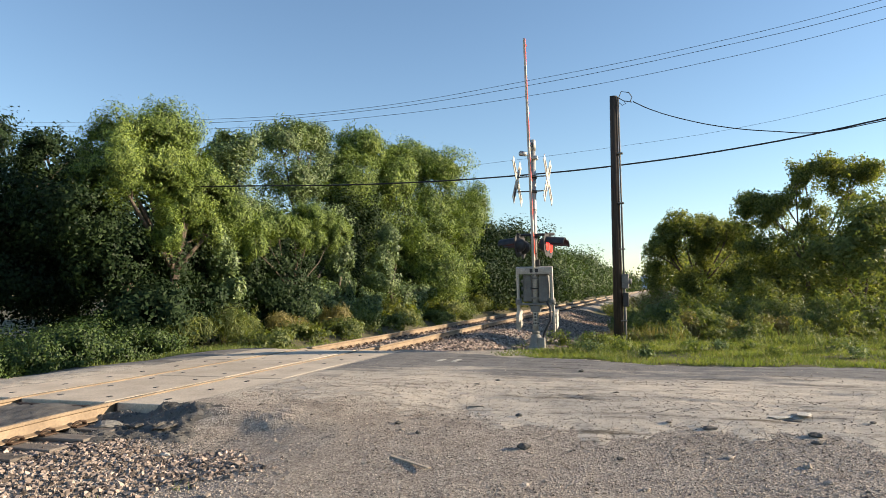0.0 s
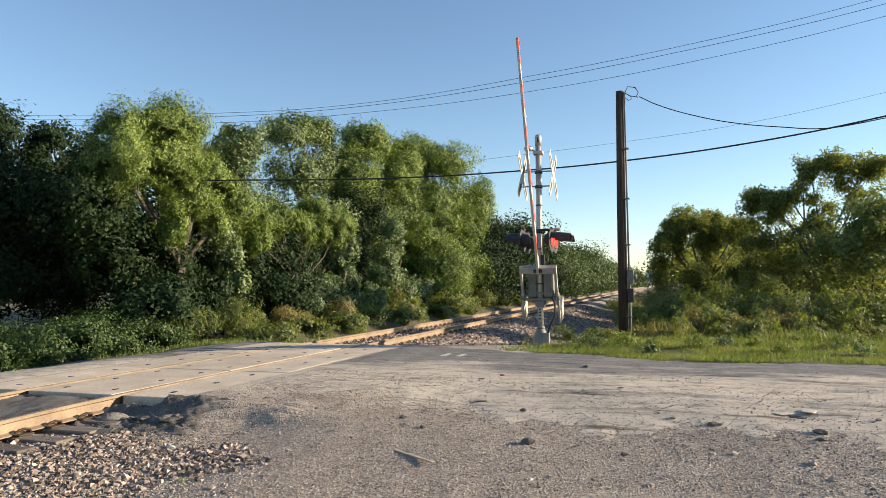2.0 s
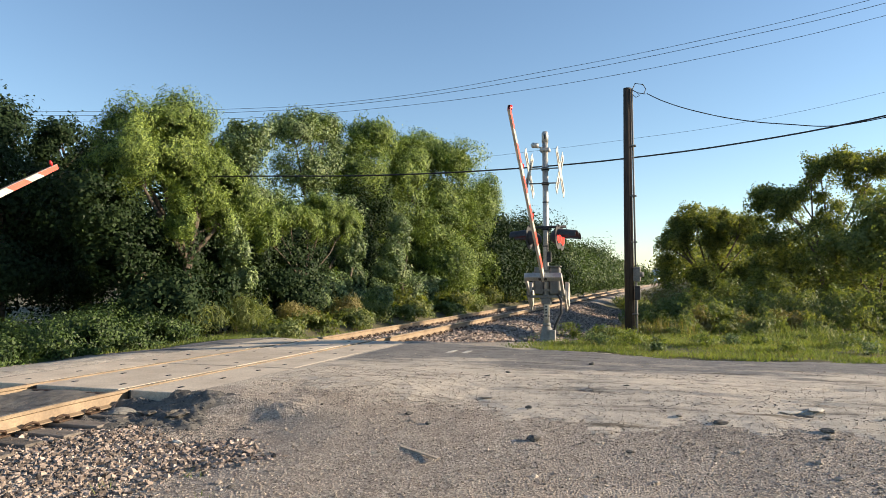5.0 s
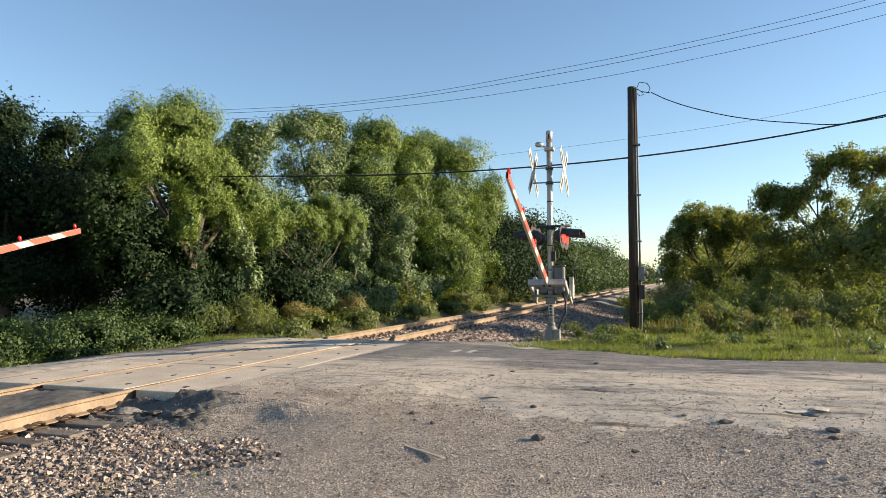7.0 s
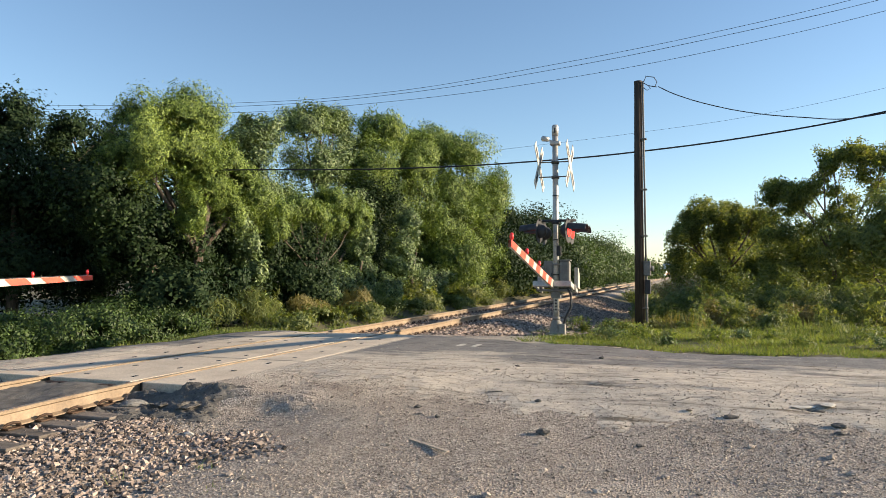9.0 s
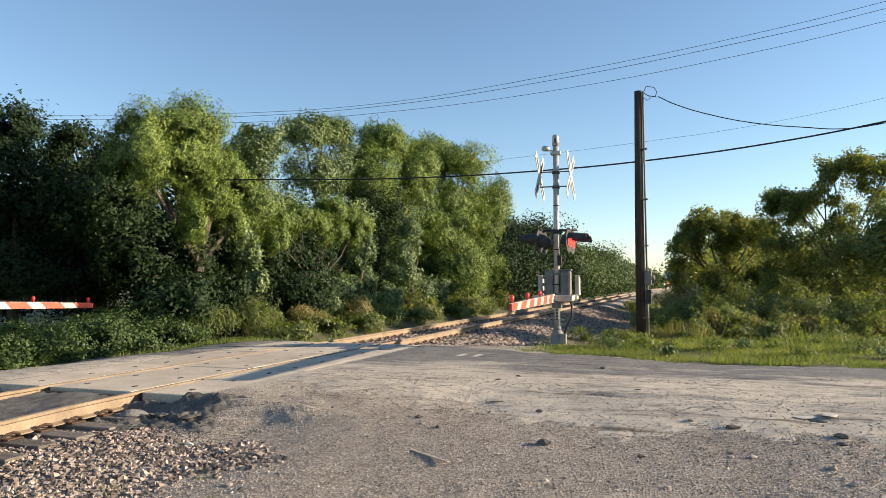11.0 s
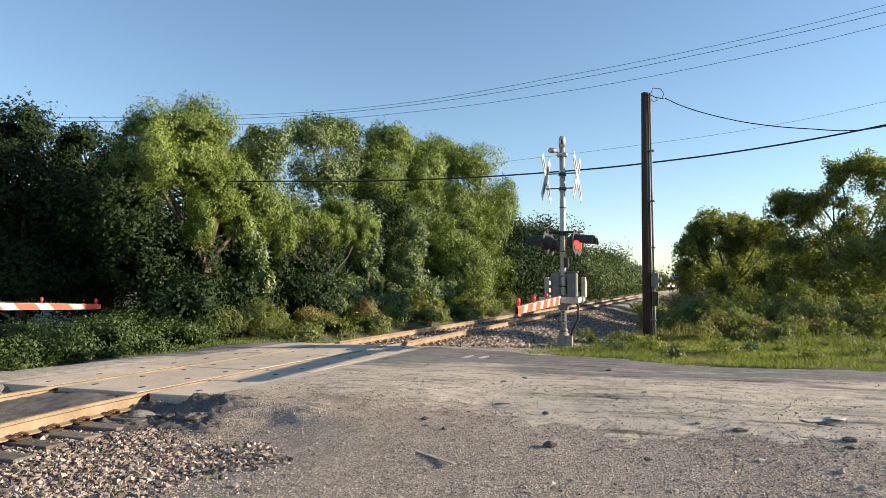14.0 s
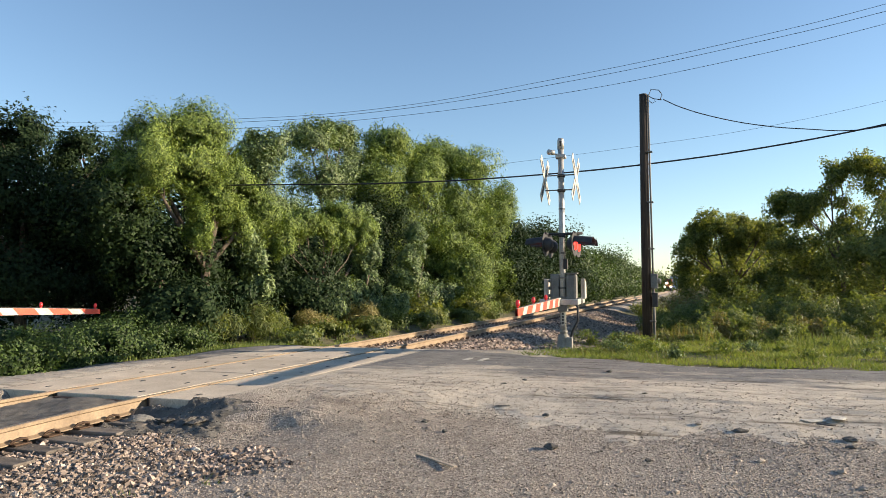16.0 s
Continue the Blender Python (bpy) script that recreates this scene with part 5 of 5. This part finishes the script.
def edge_grit(r):
    n = 11000
    x = r.uniform(-5.2, 5.5, n)
    return x, road_near(x) - 0.5 + 2.2 * r.rand(n) ** 1.8


stones("gravel", "dark asphalt crumbs beside the panel end", crumbs, (0.004, 0.013), 12, CRUMB, kinds=12, cheap=True, on=lambda x, y: np.maximum(rough_land(x, y), apron_height(x, y)))
stones("gravel", "coarser pale stones among the fine gravel", big_pebbles, (0.008, 0.02), 13, PEBBLE, kinds=16, cheap=True)
stones("gravel", "fine gravel thinning out over the road edge", edge_grit, (0.004, 0.012), 14, PEBBLE, kinds=12, cheap=True, on=lambda x, y: np.maximum(rough_land(x, y), road_height(x, y)))



def tread_height(x, y):
    edge = ss(-5.35, -4.95, x + 0.08 * np.sin(y * 9)) * ss(-3.7, -4.1, x + 0.1 * np.sin(y * 7)) * ss(6.25, 6.5, y + 0.05 * np.sin(x * 6)) * ss(7.45, 7.15, y)
    grooves = np.abs(np.sin((0.13 * (x + 3.4) ** 2 + y) * 18 + 0.5 * np.sin(x * 5)))
    return rough_land(x, y) - 0.02 * (1 - edge) + edge * (0.026 * grooves * (0.6 + 0.4 * np.sin(x * 8 + y * 3)))


tread = sheet("tyre_tracks", np.arange(-5.4, -3.6, 0.022), np.arange(6.2, 7.5, 0.016), tread_height, GROUND)
tagged(tread, "tyre tread marks pressed into the grey dirt", "dirt", kind="structure")

# ---- train and skyline far down the track ----
train = thing("locomotive", "orange locomotive with bright headlights far down the track", "locomotive")
bm = bmesh.new()
box(bm, (-1.5, 0.6, 1.25), (1.5, 21, 1.55), 0.05)
part("underframe", bm, DARK, train)
part("nose", box(bmesh.new(), (-1.25, 1.4, 1.55), (1.25, 3.4, 3.3), 0.2), LOCO, train)
part("cab", box(bmesh.new(), (-1.5, 3.2, 1.55), (1.5, 6.2, 4.55), 0.2), LOCO, train)
part("hood", box(bmesh.new(), (-1.2, 6.2, 1.55), (1.2, 20, 4.3), 0.12), LOCO, train)
for x in (-0.72, 0.72):
    part("cab_window", box(bmesh.new(), (x - 0.5, 3.17, 3.45), (x + 0.5, 3.215, 4.05), 0.02), DARK, train, "dark cab windscreen")
part("number_board", box(bmesh.new(), (-0.9, 3.16, 4.15), (0.9, 3.21, 4.4), 0.02), DARK, train, "dark board above the windows")
for x in (-0.16, 0.16):
    part("headlight", tube(bmesh.new(), [(x - 0.3, 1.37, 3.05), (x - 0.3, 1.42, 3.05)], 0.22, 14), HEADLAMP, train, "bright white headlight")
for x in (-1.0, 1.0):
    part("ditch_light", tube(bmesh.new(), [(x, 0.57, 1.75), (x, 0.62, 1.75)], 0.18, 12), HEADLAMP, train, "bright ditch light")
part("plough", box(box(bmesh.new(), (-1.4, 0.3, 0.2), (1.4, 0.7, 1.1), 0.06), (-0.25, -0.2, 0.75), (0.25, 0.6, 1.05), 0.04), DARK, train, "dark snow plough and coupler")
for y in (2.5, 4.5, 6.5, 14.5, 16.5, 18.5):
    for x in (-0.75, 0.75):
        bm = bmesh.new()
        tube(bm, [(x - 0.07, y, 0.5), (x + 0.07, y, 0.5)], 0.5, 20)
        part("wheel", bm, CLIP, train)
for y0 in (1.8, 13.8):
    part("bogie", box(bmesh.new(), (-1.15, y0, 0.35), (1.15, y0 + 5.4, 1.2), 0.08), DARK, train)
for x in (-1.42, 1.42):
    part("handrail", tube(bmesh.new(), [(x, 1.0, 1.55), (x, 1.0, 2.5), (x, 3.1, 2.5)], 0.03, 6), WHITE, train)


def tower(x, y, w, d, h):
    t = thing("office_tower", "office tower on the horizon with haze put into its pale colour", "tower", "far skyline", pose(x, y, -1))
    part("wall", box(bmesh.new(), (-w / 2, -d / 2, 0), (w / 2, d / 2, h), 0.4), HAZE, t)
    for k in range(int(h / 6)):
        part("window_band", box(bmesh.new(), (-w / 2 + 1, -d / 2 - 0.3, 3 + 6 * k), (w / 2 - 1, -d / 2 + 0.3, 6 + 6 * k)), HAZE_GLASS, t)
    part("roof", box(bmesh.new(), (-w / 3, -d / 3, h), (w / 3, d / 3, h + 3), 0.2), HAZE, t)


tower(-44, 2400, 26, 26, 40)
tower(-27, 2420, 20, 22, 28)
tower(-80, 2500, 30, 24, 30)

# ---- what moves ----


def motions():
    # degrees by which the gate arm stands above the level
    right_arm = [(0, 78.6), (0.5, 74.5), (1.0, 69), (1.5, 62.9), (2.2, 55.5), (2.8, 49.9), (3.4, 43.8), (4.2, 38.0), (5.2, 30.6), (6.3, 23.3), (6.8, 20.3), (7.3, 17.2), (7.8, 14.5), (8.3, 11.2), (8.8, 8.5), (9.2, 6.5), (10.2, 1.5), (11.0, -0.4), (11.5, -0.6), (16, -0.6)]
    left_arm = [(0, 80), (1.0, 69), (2.0, 57), (3.5, 41.8), (4.2, 35.5), (5.2, 27), (6.3, 18.8), (7, 14.4), (8, 8), (9, 2.4), (10, -0.8), (11, -1.6), (16, -1.7)]
    for arm, rows in zip(SIGNAL_ARMS, (right_arm, left_arm)):
        walk(arm, [(t, pose(0, 0, 1.02, -a, 0, 0)) for t, a in rows])
    walk(train, [(0, pose(MID, 580, 0)), (4, pose(MID, 503, 0)), (8, pose(MID, 424, 0)), (12, pose(MID, 344, 0)), (16, pose(MID, 262, 0))])


motions()
